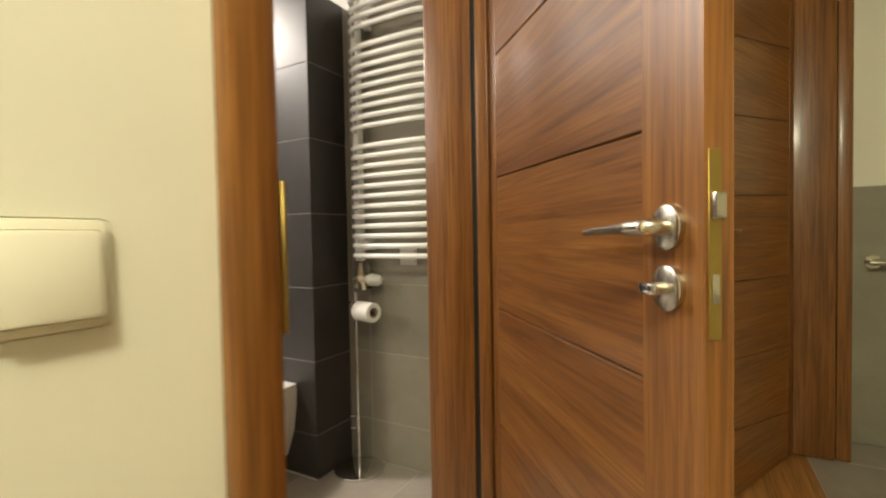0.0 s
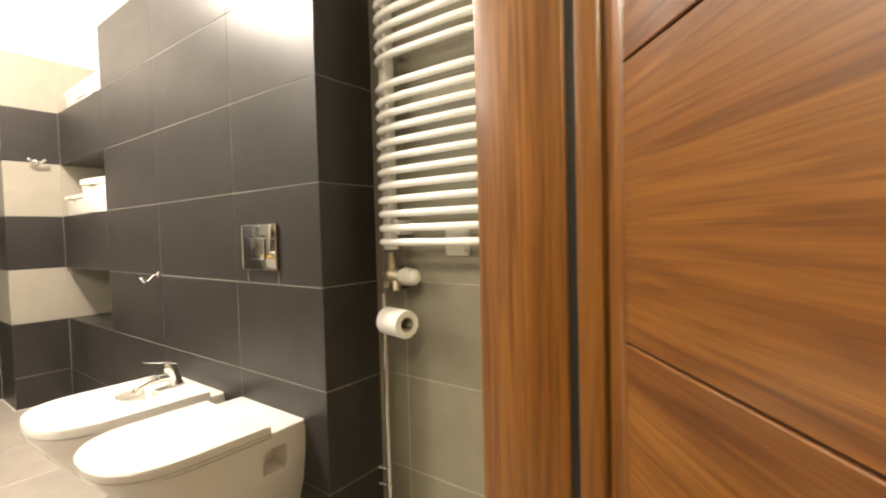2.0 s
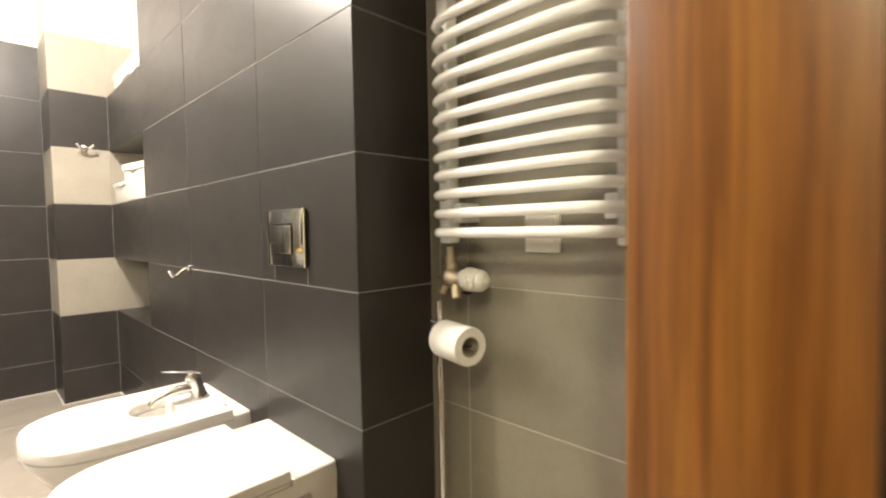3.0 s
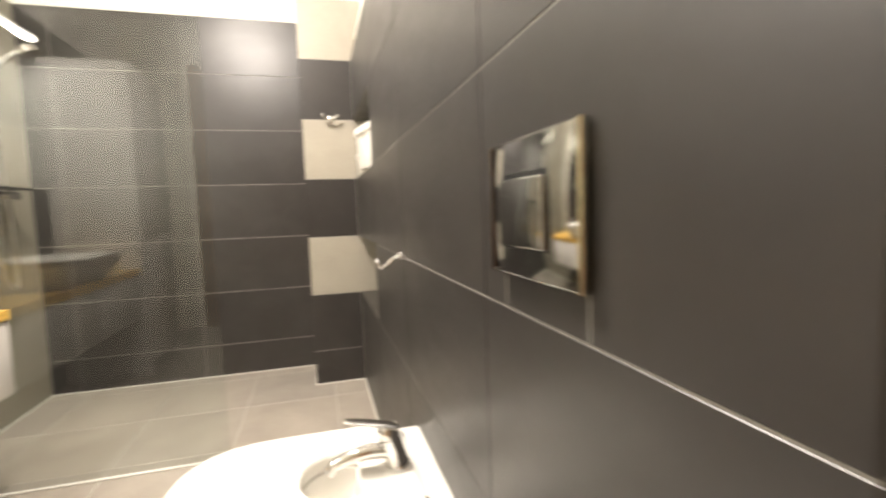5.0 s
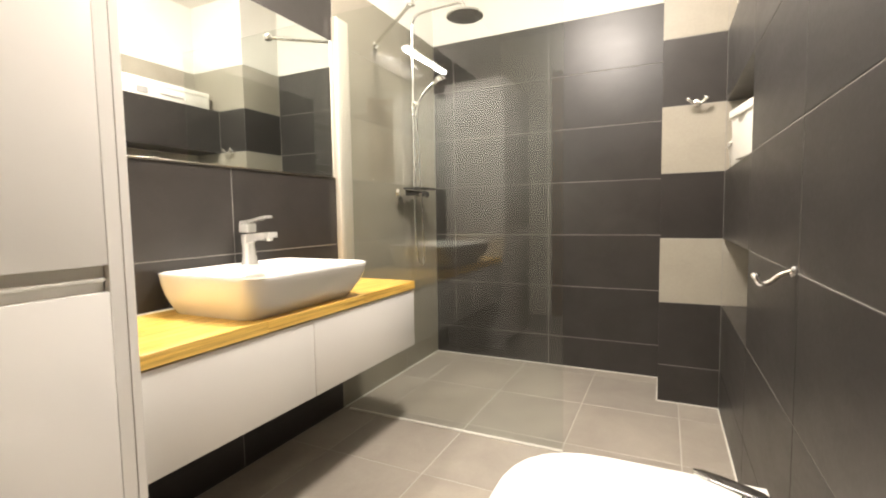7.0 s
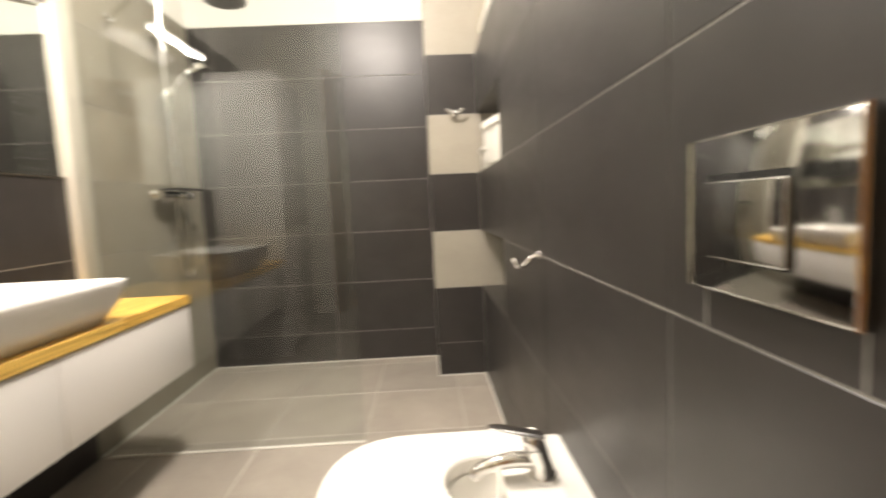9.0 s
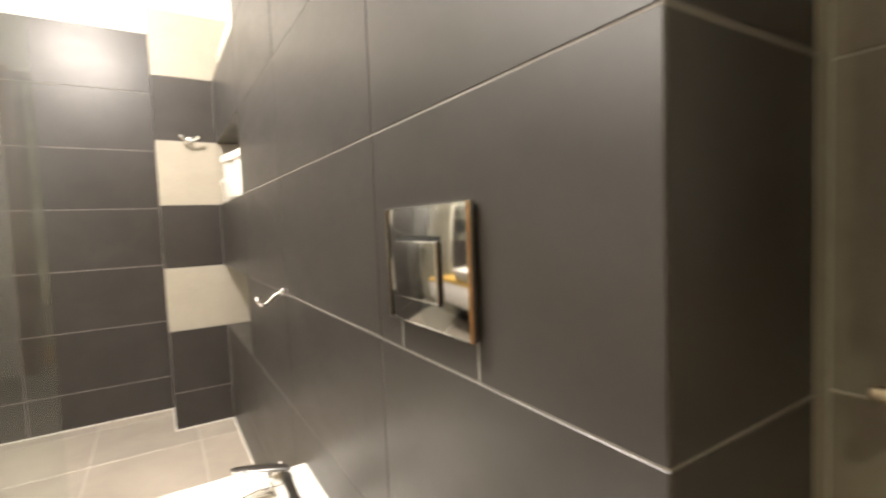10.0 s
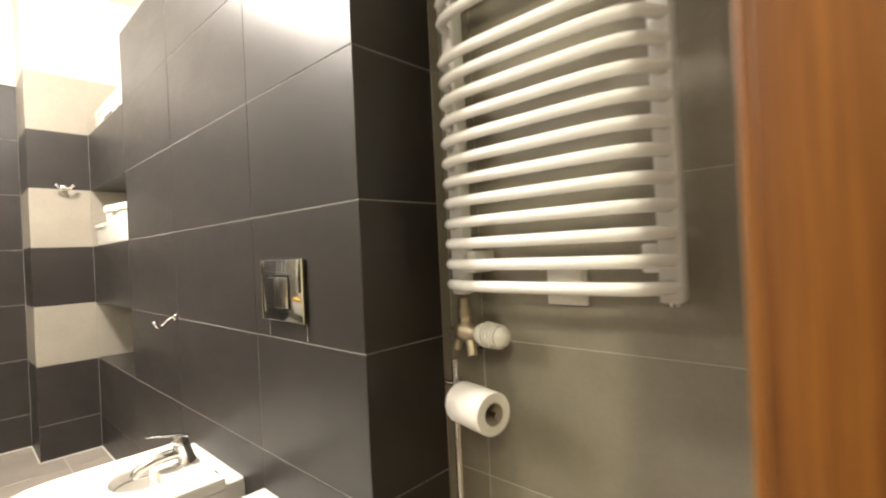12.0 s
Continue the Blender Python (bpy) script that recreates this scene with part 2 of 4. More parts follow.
def tube(points, radius, sides=12, bm=None, caps=True):
    """A round bar along a line of points; radius may be one number or one for each point."""
    bm = bm or bmesh.new()
    pts = [Vector(p) for p in points]
    rad = radius if isinstance(radius, (list, tuple)) else [radius] * len(pts)
    rings, up = [], None
    for i, p in enumerate(pts):
        d = (pts[min(i + 1, len(pts) - 1)] - pts[max(i - 1, 0)]).normalized()
        if up is None:
            up = d.orthogonal().normalized()
        up = (up - d * up.dot(d)).normalized()
        side = d.cross(up)
        rings.append([bm.verts.new(p + (up * math.cos(a) + side * math.sin(a)) * rad[i])
                      for a in [2 * math.pi * k / sides for k in range(sides)]])
    for a, b in zip(rings, rings[1:]):
        for k in range(sides):
            bm.faces.new((a[k], a[(k + 1) % sides], b[(k + 1) % sides], b[k]))
    if caps:
        bm.faces.new(rings[0])
        bm.faces.new(rings[-1])
    return bm


def arc(points, cuts=10):
    """A smooth line through points (Catmull-Rom)."""
    p = [Vector(q) for q in points]
    p = [p[0] * 2 - p[1]] + p + [p[-1] * 2 - p[-2]]
    out = []
    for i in range(1, len(p) - 2):
        for k in range(cuts):
            t = k / cuts
            out.append(0.5 * ((2 * p[i]) + (p[i + 1] - p[i - 1]) * t + (2 * p[i - 1] - 5 * p[i] + 4 * p[i + 1] - p[i + 2]) * t * t
                              + (3 * p[i] - p[i - 1] - 3 * p[i + 1] + p[i + 2]) * t ** 3))
    return out + [p[-2]]


def loft(sections, bm=None, cap_first=True, cap_last=True):
    """Joins closed outlines of the same number of points."""
    bm = bm or bmesh.new()
    rings = [[bm.verts.new(p) for p in s] for s in sections]
    n = len(rings[0])
    for a, b in zip(rings, rings[1:]):
        for k in range(n):
            bm.faces.new((a[k], a[(k + 1) % n], b[(k + 1) % n], b[k]))
    if cap_first:
        bm.faces.new(rings[0])
    if cap_last:
        bm.faces.new(rings[-1])
    return bm


def rounded(x0, x1, y0, y1, z, r, n=7):
    """A rounded rectangle, level."""
    out = []
    for cx, cy, a0 in ((x1 - r, y1 - r, 0), (x0 + r, y1 - r, 90), (x0 + r, y0 + r, 180), (x1 - r, y0 + r, 270)):
        for k in range(n):
            a = radians(a0 + 90 * k / (n - 1))
            out.append(Vector((cx + r * math.cos(a), cy + r * math.sin(a), z)))
    return out


def pan_outline(cx, w, y_back, y_front, z, n=13, r_back=0.012, nose=0.5):
    """Outline of a toilet or bidet seen from above: square at the wall, a half-round nose towards -y."""
    h = w / 2
    ys = y_front + h * (0.75 + nose * 0.5)
    out = [Vector((cx - h, y_back, z)), Vector((cx - h, (y_back + ys) / 2, z)), Vector((cx - h, ys, z))]
    for k in range(1, n):
        a = math.pi * k / n
        s, c = math.sin(a), math.cos(a)
        px = -h * (abs(c) ** 0.82) * (1 if c > 0 else -1)
        py = ys - (ys - y_front) * (s ** 0.82)
        out.append(Vector((cx + px, py, z)))
    out += [Vector((cx + h, ys, z)), Vector((cx + h, (y_back + ys) / 2, z)), Vector((cx + h, y_back, z))]
    return out


def carve(ob, cutters):
    """Cuts hollows out of a mesh object and keeps the plain mesh."""
    tools = []
    for bm in cutters:
        tool = mesh_ob("tool", bm, ob.data.materials[0])
        mod = ob.modifiers.new("cut", "BOOLEAN")
        mod.object, mod.solver = tool, "EXACT"
        tools.append(tool)
    graph = bpy.context.evaluated_depsgraph_get()
    me = bpy.data.meshes.new_from_object(ob.evaluated_get(graph))
    ob.modifiers.clear()
    ob.data = me
    for p in me.polygons:
        p.use_smooth = True
    me.set_sharp_from_angle(angle=radians(38))
    for tool in tools:
        bpy.data.objects.remove(tool)


_tile_meshes = {}


def tile_mesh(w, h, material, thick=0.008, edge=0.0009):
    key = (round(w, 3), round(h, 3), material.name)
    if key not in _tile_meshes:
        bm = bmesh.new()
        e = edge
        low = [bm.verts.new(p) for p in ((0, 0, -thick), (w, 0, -thick), (w, h, -thick), (0, h, -thick))]
        mid = [bm.verts.new(p) for p in ((0, 0, -e), (w, 0, -e), (w, h, -e), (0, h, -e))]
        top = [bm.verts.new(p) for p in ((e, e, 0), (w - e, e, 0), (w - e, h - e, 0), (e, h - e, 0))]
        for a, b in ((low, mid), (mid, top)):
            for k in range(4):
                bm.faces.new((a[k], a[(k + 1) % 4], b[(k + 1) % 4], b[k]))
        bm.faces.new(top)
        me = bpy.data.meshes.new("tile")
        bm.to_mesh(me)
        bm.free()
        me.materials.append(material)
        _tile_meshes[key] = me
    return _tile_meshes[key]


JOINT = 0.0025


def lay_tiles(parent, origin, u, v, us, vs, material, gap=JOINT):
    """Tiles on a face: us, vs are the joint lines along the directions u and v, counted from origin."""
    u, v = Vector(u), Vector(v)
    n = u.cross(v)
    rot = Matrix((u, v, n)).transposed().to_4x4()
    for i, (a, b) in enumerate(zip(us, us[1:])):
        for j, (c, d) in enumerate(zip(vs, vs[1:])):
            mat = material(i, j) if callable(material) else material
            if mat is None:
                continue
            w, h = abs(b - a) - gap, abs(d - c) - gap
            ob = new("tile", tile_mesh(w, h, mat))
            lift = 0.0006 * noise.noise(Vector((i * 3.1, j * 1.7, origin[0] * 5 + origin[1] * 9)))
            ob.matrix_basis = Matrix.Translation(Vector(origin) + u * (min(a, b) + gap / 2) + v * (min(c, d) + gap / 2) + n * lift) @ rot
            ob.parent = parent
            ob.matrix_parent_inverse = parent.matrix_basis.inverted()


def wall(name, boxes, material, label):
    bm = bmesh.new()
    for b in boxes:
        box(*b, bm=bm)
    ob = mesh_ob(name, bm, material)
    return tagged(ob, label, "wall", kind="structure")


# ---------- plan ----------
Z_ROWS = [0.0, 0.18, 0.48, 0.78, 1.08, 1.38, 1.68, 1.98]
TOP = 1.98
Y_SINK, Y_WC, Y_RAD = 0.126, 1.719, 1.966
X_FAR, X_COL, X_WC0, X_WC1 = -3.955, -3.618, -1.256, -2.914
Y_COL = 1.465
X_IN, X_HALL_L, X_HALL_R = -0.572, -0.278, -0.40
Y_LEFT, Y_RIGHT = 0.674, 1.50
GX = -2.945
G = 0.0012

# floors
floor_bath = wall("floor_bathroom", [(X_FAR - 0.2, -0.35, -0.3, Y_RAD + 0.2, -0.12, -G)], FLOOR_GROUT, "grey-beige tiled bathroom floor with pale joints")
floor_bath["category"] = "floor"
floor_hall = tagged(mesh_ob("floor_hall", box(-0.35, 0.505, -3.2, 2.86, -0.12, -0.004), HALL_WOOD), "orange-brown wooden hallway floor", "floor", kind="structure")

# bathroom walls
wall_wc = wall("wall_toilet", [
    (X_WC1, X_WC0 - G, Y_WC + G, Y_RAD + 0.1, 0, TOP),
    (X_COL, X_WC1, Y_WC + G, Y_RAD + 0.1, 0, 0.48 - G),
    (X_COL, X_WC1, Y_WC + G, Y_RAD + 0.1, 0.78 + G, 1.08 - G),
    (X_COL, X_WC1, Y_WC + G, Y_RAD + 0.1, 1.38 + G, 1.68 - G)], GROUT, "boxed-in wall with anthracite tiles and open niches")
wall_back = wall("wall_radiator", [(X_FAR - 0.2, -0.2, Y_RAD + G, Y_RAD + 0.2, 0, TOP)], FLOOR_GROUT, "wall behind the radiator in taupe tiles")
wall_back_up = wall("wall_radiator_upper", [(X_FAR - 0.2, -0.2, Y_RAD, Y_RAD + 0.2, TOP, CEIL)], PAINT, "white painted upper wall")
wall_far = wall("wall_shower_end", [(X_FAR - 0.2, X_FAR - G, -0.1, Y_RAD + 0.2, 0, TOP)], GROUT, "shower end wall in anthracite tiles")
wall_far_up = wall("wall_shower_end_upper", [(X_FAR - 0.2, X_FAR, -0.1, Y_RAD + 0.2, TOP, CEIL)], PAINT, "white painted upper wall")
wall_sink = wall("wall_sink", [(X_FAR - 0.2, X_IN, Y_SINK - 0.2, Y_SINK - G, 0, TOP)], GROUT, "tiled wall behind the wash basin and shower")
wall_sink_up = wall("wall_sink_upper", [(X_FAR - 0.2, X_IN, Y_SINK - 0.2, Y_SINK, TOP, CEIL)], PAINT, "white painted upper wall")
column = wall("wall_column", [(X_FAR, X_COL - G, Y_COL + G, Y_RAD + 0.1, 0, TOP)], GROUT, "corner pillar with bands of beige and anthracite tiles")
column_up = wall("wall_column_upper", [(X_FAR, X_COL, Y_COL, Y_RAD + 0.1, TOP, CEIL)], PAINT, "white painted upper part of the pillar")
wall_door = wall("wall_door", [
    (X_IN, X_HALL_L, -3.2, Y_LEFT - 0.04, 0, CEIL),
    (X_IN, X_HALL_R, Y_RIGHT + 0.04, Y_RAD + 0.2, 0, CEIL),
    (X_IN, X_HALL_R, Y_LEFT - 0.04, Y_RIGHT + 0.04, 2.09, CEIL)], CREAM, "cream painted wall round the bathroom doorway")
ceiling = tagged(mesh_ob("ceiling", box(X_FAR - 0.2, 3.9, -3.3, 4.6, CEIL, CEIL + 0.1), PAINT), "smooth white painted ceiling", "ceiling", kind="structure")

# hallway round the camera
wall_hall = wall("wall_hall", [
    (3.8, 4.0, -3.3, 4.6, 0, CEIL), (-0.6, 4.0, -3.4, -3.2, 0, CEIL)], CREAM, "cream painted hallway wall")
wall_hall_end = wall("wall_hall_end", [(-0.40, 0.50, 2.86, 3.0, 0, CEIL), (1.52, 3.8, 2.86, 3.0, 0, CEIL), (0.50, 1.52, 2.86, 3.0, 2.1, CEIL), (-0.6, -0.4, 2.1, 3.1, 0, CEIL)], CREAM, "cream hallway end wall with a doorway")
hall_tiled = wall("floor_hall_tiled", [(0.505, 3.8, -3.2, 2.86, -0.12, -G - 0.004)], FLOOR_GROUT, "grey tiled part of the hallway floor")
hall_tiled["category"] = "floor"
room_floor = tagged(mesh_ob("floor_second_room", box(0.2, 2.4, 2.86, 4.4, -0.12, -0.006), FLOOR_TILE), "grey tiled floor of the second bathroom", "floor", kind="structure")
room_wall = wall("wall_second_room", [(0.2, 2.4, 3.10, 3.3, 0, 1.17)], TAUPE_TILE, "grey tiled lower wall of the second bathroom")
room_wall_up = wall("wall_second_room_upper", [(0.2, 2.4, 3.103, 3.3, 1.17, CEIL), (0.0, 0.2, 3.0, 3.3, 0, CEIL)], CREAM, "cream painted wall of the second bathroom")

# ---------- doorway and doors ----------


def door_frame():
    f = tagged(thing("door_frame", "", "door frame", (X_HALL_R, Y_RIGHT, 0)), "walnut veneered door frame with broad casings", "door frame", kind="structure")
    part("jamb", box(X_IN - 0.012, X_HALL_L + 0.004, Y_LEFT - 0.037, Y_LEFT, 0, 2.05, 0.003), DOOR_WOOD, f)
    part("casing", box(X_HALL_L, X_HALL_L + 0.022, Y_LEFT - 0.060, Y_LEFT - 0.004, 0, 2.12, 0.006), DOOR_WOOD, f)
    part("casing", box(X_IN - 0.022, X_IN, Y_LEFT - 0.085, Y_LEFT - 0.004, 0, 2.12, 0.006), DOOR_WOOD, f)
    part("jamb", box(X_IN - 0.012, X_HALL_R - 0.045, Y_RIGHT, Y_RIGHT + 0.037, 0, 2.05, 0.003), DOOR_WOOD, f)
    part("seal", box(X_HALL_R - 0.045, X_HALL_R - 0.032, Y_RIGHT + 0.006, Y_RIGHT + 0.03, 0, 2.05), BLACK, f, "black rubber door seal")
    part("rebate", box(X_HALL_R - 0.032, X_HALL_R + 0.004, Y_RIGHT + 0.003, Y_RIGHT + 0.037, 0, 2.05, 0.004), DOOR_WOOD, f)
    part("casing", box(X_HALL_R, X_HALL_R + 0.02, Y_RIGHT + 0.02, Y_RIGHT + 0.09, 0, 2.12, 0.006), DOOR_WOOD, f)
    part("casing", box(X_IN - 0.022, X_IN, Y_RIGHT + 0.004, Y_RIGHT + 0.085, 0, 2.12, 0.006), DOOR_WOOD, f)
    part("head", box(X_IN - 0.012, X_HALL_R + 0.004, Y_LEFT, Y_RIGHT, 2.05, 2.087, 0.003), DOOR_WOOD, f)
    part("strike_plate", box(X_HALL_L - 0.012, X_HALL_L + 0.0225, Y_LEFT - 0.0035, Y_LEFT + 0.0018, 0.885, 1.035, 0.001, 1), BRASS, f, "brass strike plate")
    return f


door_frame()


def lever_set(leaf, x, z, y, out):
    """Lever with a round rose and a thumb-turn below it, on the face at y; out: the way away from the face."""
    rose = part("rose", tube([(x, y, z), (x, y + 0.007 * out, z), (x, y + 0.009 * out, z)], [0.0255, 0.0255, 0.0225], 36), STEEL, leaf, "round satin steel rose")
    line = arc([(x + 0.004, y + 0.006 * out, z), (x + 0.003, y + 0.028 * out, z), (x - 0.008, y + 0.034 * out, z), (x - 0.05, y + 0.036 * out, z - 0.001), (x - 0.135, y + 0.034 * out, z - 0.004)], 8)
    n = len(line)
    part("handle", tube(line, [0.0095 if k < 22 else 0.0078 - 0.0003 * (k - 22) for k in range(n)], 16), STEEL, leaf, "satin steel lever handle")
    zt = z - 0.068
    turn = part("rose", tube([(x, y, zt), (x, y + 0.007 * out, zt), (x, y + 0.009 * out, zt)], [0.0255, 0.0255, 0.0225], 36), STEEL, leaf, "round steel thumb-turn rose")
    stem = part("thumb_turn", tube([(x, y + 0.008 * out, zt), (x, y + 0.024 * out, zt)], 0.007, 14), STEEL, turn)
    part("thumb_grip", box(x - 0.016, x + 0.012, y + min(0.022 * out, 0.031 * out), y + max(0.022 * out, 0.031 * out), zt - 0.0065, zt + 0.0065, 0.003), CHROME, turn)


def door_leaf(name, label, width, m, fan=True):
    """A leaf in its own frame: hinge at x = 0, runs to x = width; its face looks to -y; z up."""
    d = tagged(new(name), label, "door")
    t = 0.036
    H = 2.03
    left, right = 0.052, width - 0.105
    lines = [(1.74, -0.13), (1.436, -0.085), (1.127, -0.040), (0.789, 0.016), (0.487, 0.060), (0.20, 0.11)]
    part("core", box(0, width, 0.010, t, 0.008, H, 0.002, 1), DOOR_WOOD, d)
    part("stile", box(0, left - 0.003, 0, 0.012, 0.008, H, 0.0025), DOOR_WOOD, d)
    part("stile", box(right + 0.0002, width, 0, 0.012, 0.008, H), DOOR_WOOD, d)
    part("groove", box(left - 0.003, left, 0.004, 0.011, 0.008, H), GROOVE_SHADE, d)
    edges = [(H, 0.0)] + lines + [(0.008, 0.0)]
    for k, ((za, sa), (zb, sb)) in enumerate(zip(edges, edges[1:])):
        span = right - left
        gap = 0.0015
        q = [(left, zb + gap), (right, zb + sb * span + gap), (right, za + sa * span - gap), (left, za - gap)]
        bm = loft([[Vector((x, 0.012, z)) for x, z in q], [Vector((x, 0.0015, z)) for x, z in q],
                   [Vector((x + (0.0015 if x == left else 0.0), 0, z + (0.0015 if i < 2 else -0.0015))) for i, (x, z) in enumerate(q)]])
        part("panel", bm, FAN_WOOD[min(k, 5)], d, smooth=False)
    # darkened backing, painted shade in the gaps between the panels
    part("groove", box(left, right, 0.005, 0.0095, 0.01, H - 0.002), GROOVE_SHADE, d)
    part("lock_plate", box(width, width + 0.0015, 0.004, 0.019, 0.868, 1.062, 0.0005, 1), BRASS, d, "brass lock plate on the door edge")
    part("latch", box(width, width + 0.011, 0.005, 0.018, 0.990, 1.018, 0.003), STEEL, d, "steel latch bolt")
    part("bolt", box(width, width + 0.003, 0.007, 0.016, 0.905, 0.935, 0.001), STEEL, d)
    lever_set(d, width - 0.052, 0.984, 0.0, -1)
    lever_set(d, width - 0.052, 0.984, t, 1)
    for z in (0.22, 1.78):
        part("hinge", tube([(-0.006, t, z), (-0.006, t, z + 0.09)], 0.008, 12), STEEL, d)
    d.matrix_basis = m
    return d


LEAF = 0.788
HINGE = (-0.388, 1.503)
leaf_yaw = -51.5
door_leaf("door_bathroom", "open walnut veneer door with fanned grooves and steel lever", LEAF, pose(HINGE[0], HINGE[1], 0, 0, 0, leaf_yaw))
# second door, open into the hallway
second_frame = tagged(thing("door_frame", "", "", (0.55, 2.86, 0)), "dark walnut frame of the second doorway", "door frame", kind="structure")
part("casing", box(0.40, 0.60, 2.835, 2.858, 0, 2.12, 0.006), DOOR_WOOD, second_frame)
part("jamb", box(0.603, 0.655, 2.845, 3.01, 0, 2.06, 0.006), DOOR_WOOD, second_frame)
part("jamb", box(1.44, 1.515, 2.845, 3.01, 0, 2.06, 0.006), DOOR_WOOD, second_frame)
part("head", box(0.603, 1.515, 2.845, 3.01, 2.06, 2.095, 0.004), DOOR_WOOD, second_frame)
door_leaf("door_second_room", "second walnut veneer door standing open into the hallway", 0.80,
          pose(0.455, 2.83, 0, 0, 0, math.degrees(math.atan2(-0.905, -0.425))) @ Matrix.Diagonal((1, -1, 1, 1)))
grab = thing("grab_rail", "dark steel grab rail on grey tiles", "rail", (1.05, 3.06, 0.83))
part("bar", tube(arc([(0.78, 3.10, 0.83), (0.78, 3.045, 0.83), (0.80, 3.03, 0.83), (1.3, 3.03, 0.83), (1.32, 3.045, 0.83), (1.32, 3.10, 0.83)], 6), 0.013, 12), STEEL, grab)
for gx in (0.78, 1.32):
    part("flange", tube([(gx, 3.0995, 0.83), (gx, 3.092, 0.83)], 0.03, 18), STEEL, grab)

# light switch beside the doorway
sw = thing("light_switch", "cream plastic rocker light switch on the wall", "light switch", (X_HALL_L, 0.488, 0.955))
part("plate", box(X_HALL_L, X_HALL_L + 0.009, 0.450, 0.527, 0.918, 0.995, 0.006), CREAM_PLASTIC, sw)
bm = box(X_HALL_L + 0.009, X_HALL_L + 0.015, 0.458, 0.519, 0.926, 0.987, 0.004)
for v in bm.verts:
    v.co.x += (0.955 - v.co.z) * 0.05
part("rocker", bm, CREAM_PLASTIC, sw)

# ---------- toilet ----------


def chrome_hook(name, label, at, face):
    """A wall hook that reaches out and curls up; face: +1 looks to -y, 0 looks to +x."""
    h = thing(name, label, "hook", at, group="chrome wall hooks")
    x, y, z = at
    o = Vector((0, -1, 0)) if face else Vector((1, 0, 0))
    p = Vector(at)
    up = Vector((0, 0, 1))
    part("plate", tube([p + o * 0.0006, p + o * 0.006, p + o * 0.008], [0.0115, 0.0115, 0.009], 18), CHROME, h)
    part("arm", tube(arc([p + o * 0.006, p + o * 0.025 - up * 0.008, p + o * 0.042 - up * 0.024, p + o * 0.058 - up * 0.026, p + o * 0.066 - up * 0.013], 6), 0.005, 12), CHROME, h)
    part("tip", tube([p + o * 0.0655 - up * 0.015, p + o * 0.066 - up * 0.009, p + o * 0.0665 - up * 0.005], [0.006, 0.0085, 0.005], 12), CHROME, h)
    return h


def wall_pan(name, label, category, cx, y_front, top, w=0.355):
    t = thing(name, label, category, (cx, Y_WC, top))
    yb = Y_WC - 0.001
    secs = []
    for f, dz, wz in ((0.0, -0.30, 0.60), (0.02, -0.297, 0.64), (0.28, -0.25, 0.76), (0.55, -0.17, 0.90), (0.82, -0.08, 0.98), (0.97, -0.015, 1.0), (0.99, 0.0, 0.998)):
        front = yb - 0.24 + (y_front + 0.012 - (yb - 0.24)) * min(1, f + 0.02)
        secs.append(pan_outline(cx, w * wz, yb, front, top + dz))
    return t, loft(secs), w, yb


toilet, bm, w, yb = wall_pan("toilet", "white wall-hung toilet with its lid closed", "toilet", -1.537, 1.222, 0.366)
# square grip hollows in both flanks near the wall
body = part("bowl", bm, CERAMIC, toilet)
carve(body, [
    loft([[Vector((-1.537 + sx * x, p.x, p.y)) for p in rounded(a, b2, z0, z1, 0, 0.012, 4)] for x, a, b2, z0, z1 in ((0.110, 1.584, 1.648, 0.268, 0.328), (0.20, 1.577, 1.656, 0.258, 0.337))]) for sx in (1, -1)])
part("seat", loft([pan_outline(-1.537, w - 0.024, 1.59, 1.232, 0.3660), pan_outline(-1.537, w - 0.024, 1.59, 1.232, 0.3698), pan_outline(-1.537, w + 0.004, 1.60, 1.217, 0.3702), pan_outline(-1.537, w + 0.006, 1.60, 1.216, 0.3750), pan_outline(-1.537, w + 0.002, 1.60, 1.219, 0.3770)]), LID_WHITE, toilet)
part("lid", loft([pan_outline(-1.537, w + 0.006, 1.60, 1.215, 0.3795), pan_outline(-1.537, w + 0.010, 1.602, 1.213, 0.3830), pan_outline(-1.537, w + 0.010, 1.602, 1.213, 0.3970), pan_outline(-1.537, w + 0.004, 1.60, 1.217, 0.4015)]), LID_WHITE, toilet, "flat closed white lid")
part("shelf", loft([rounded(-1.537 - w / 2, -1.537 + w / 2, 1.608, yb, 0.3660, 0.006, 3), rounded(-1.537 - w / 2, -1.537 + w / 2, 1.608, yb, 0.3780, 0.006, 3), rounded(-1.537 - w / 2 + 0.003, -1.537 + w / 2 - 0.003, 1.611, yb, 0.3810, 0.006, 3)]), CERAMIC, toilet)
for dx in (-0.075, 0.075):
    part("hinge", tube([(-1.537 + dx - 0.02, 1.606, 0.3840), (-1.537 + dx + 0.02, 1.606, 0.3840)], 0.006, 12), CHROME, toilet)

# ---------- bidet ----------
BX = -2.022
bidet, bm, w, yb = wall_pan("bidet", "white wall-hung bidet with lid and chrome tap", "bidet", BX, 1.192, 0.360, 0.385)
bowl = part("bowl", bm, CERAMIC, bidet)
# lid with an oval cut-out by the tap
outer = pan_outline(BX, w + 0.006, 1.665, 1.204, 0.3820)
n = len(outer)
cyx, cyy, rx, ry = BX, 1.526, 0.084, 0.080


def hole_ring(z, grow=0.0):
    out = []
    for p in outer:
        a = math.atan2((p.y - cyy) / 1.6, p.x - cyx)
        out.append(Vector((cyx + (rx + grow) * math.cos(a), cyy + (ry + grow) * math.sin(a), z)))
    return out


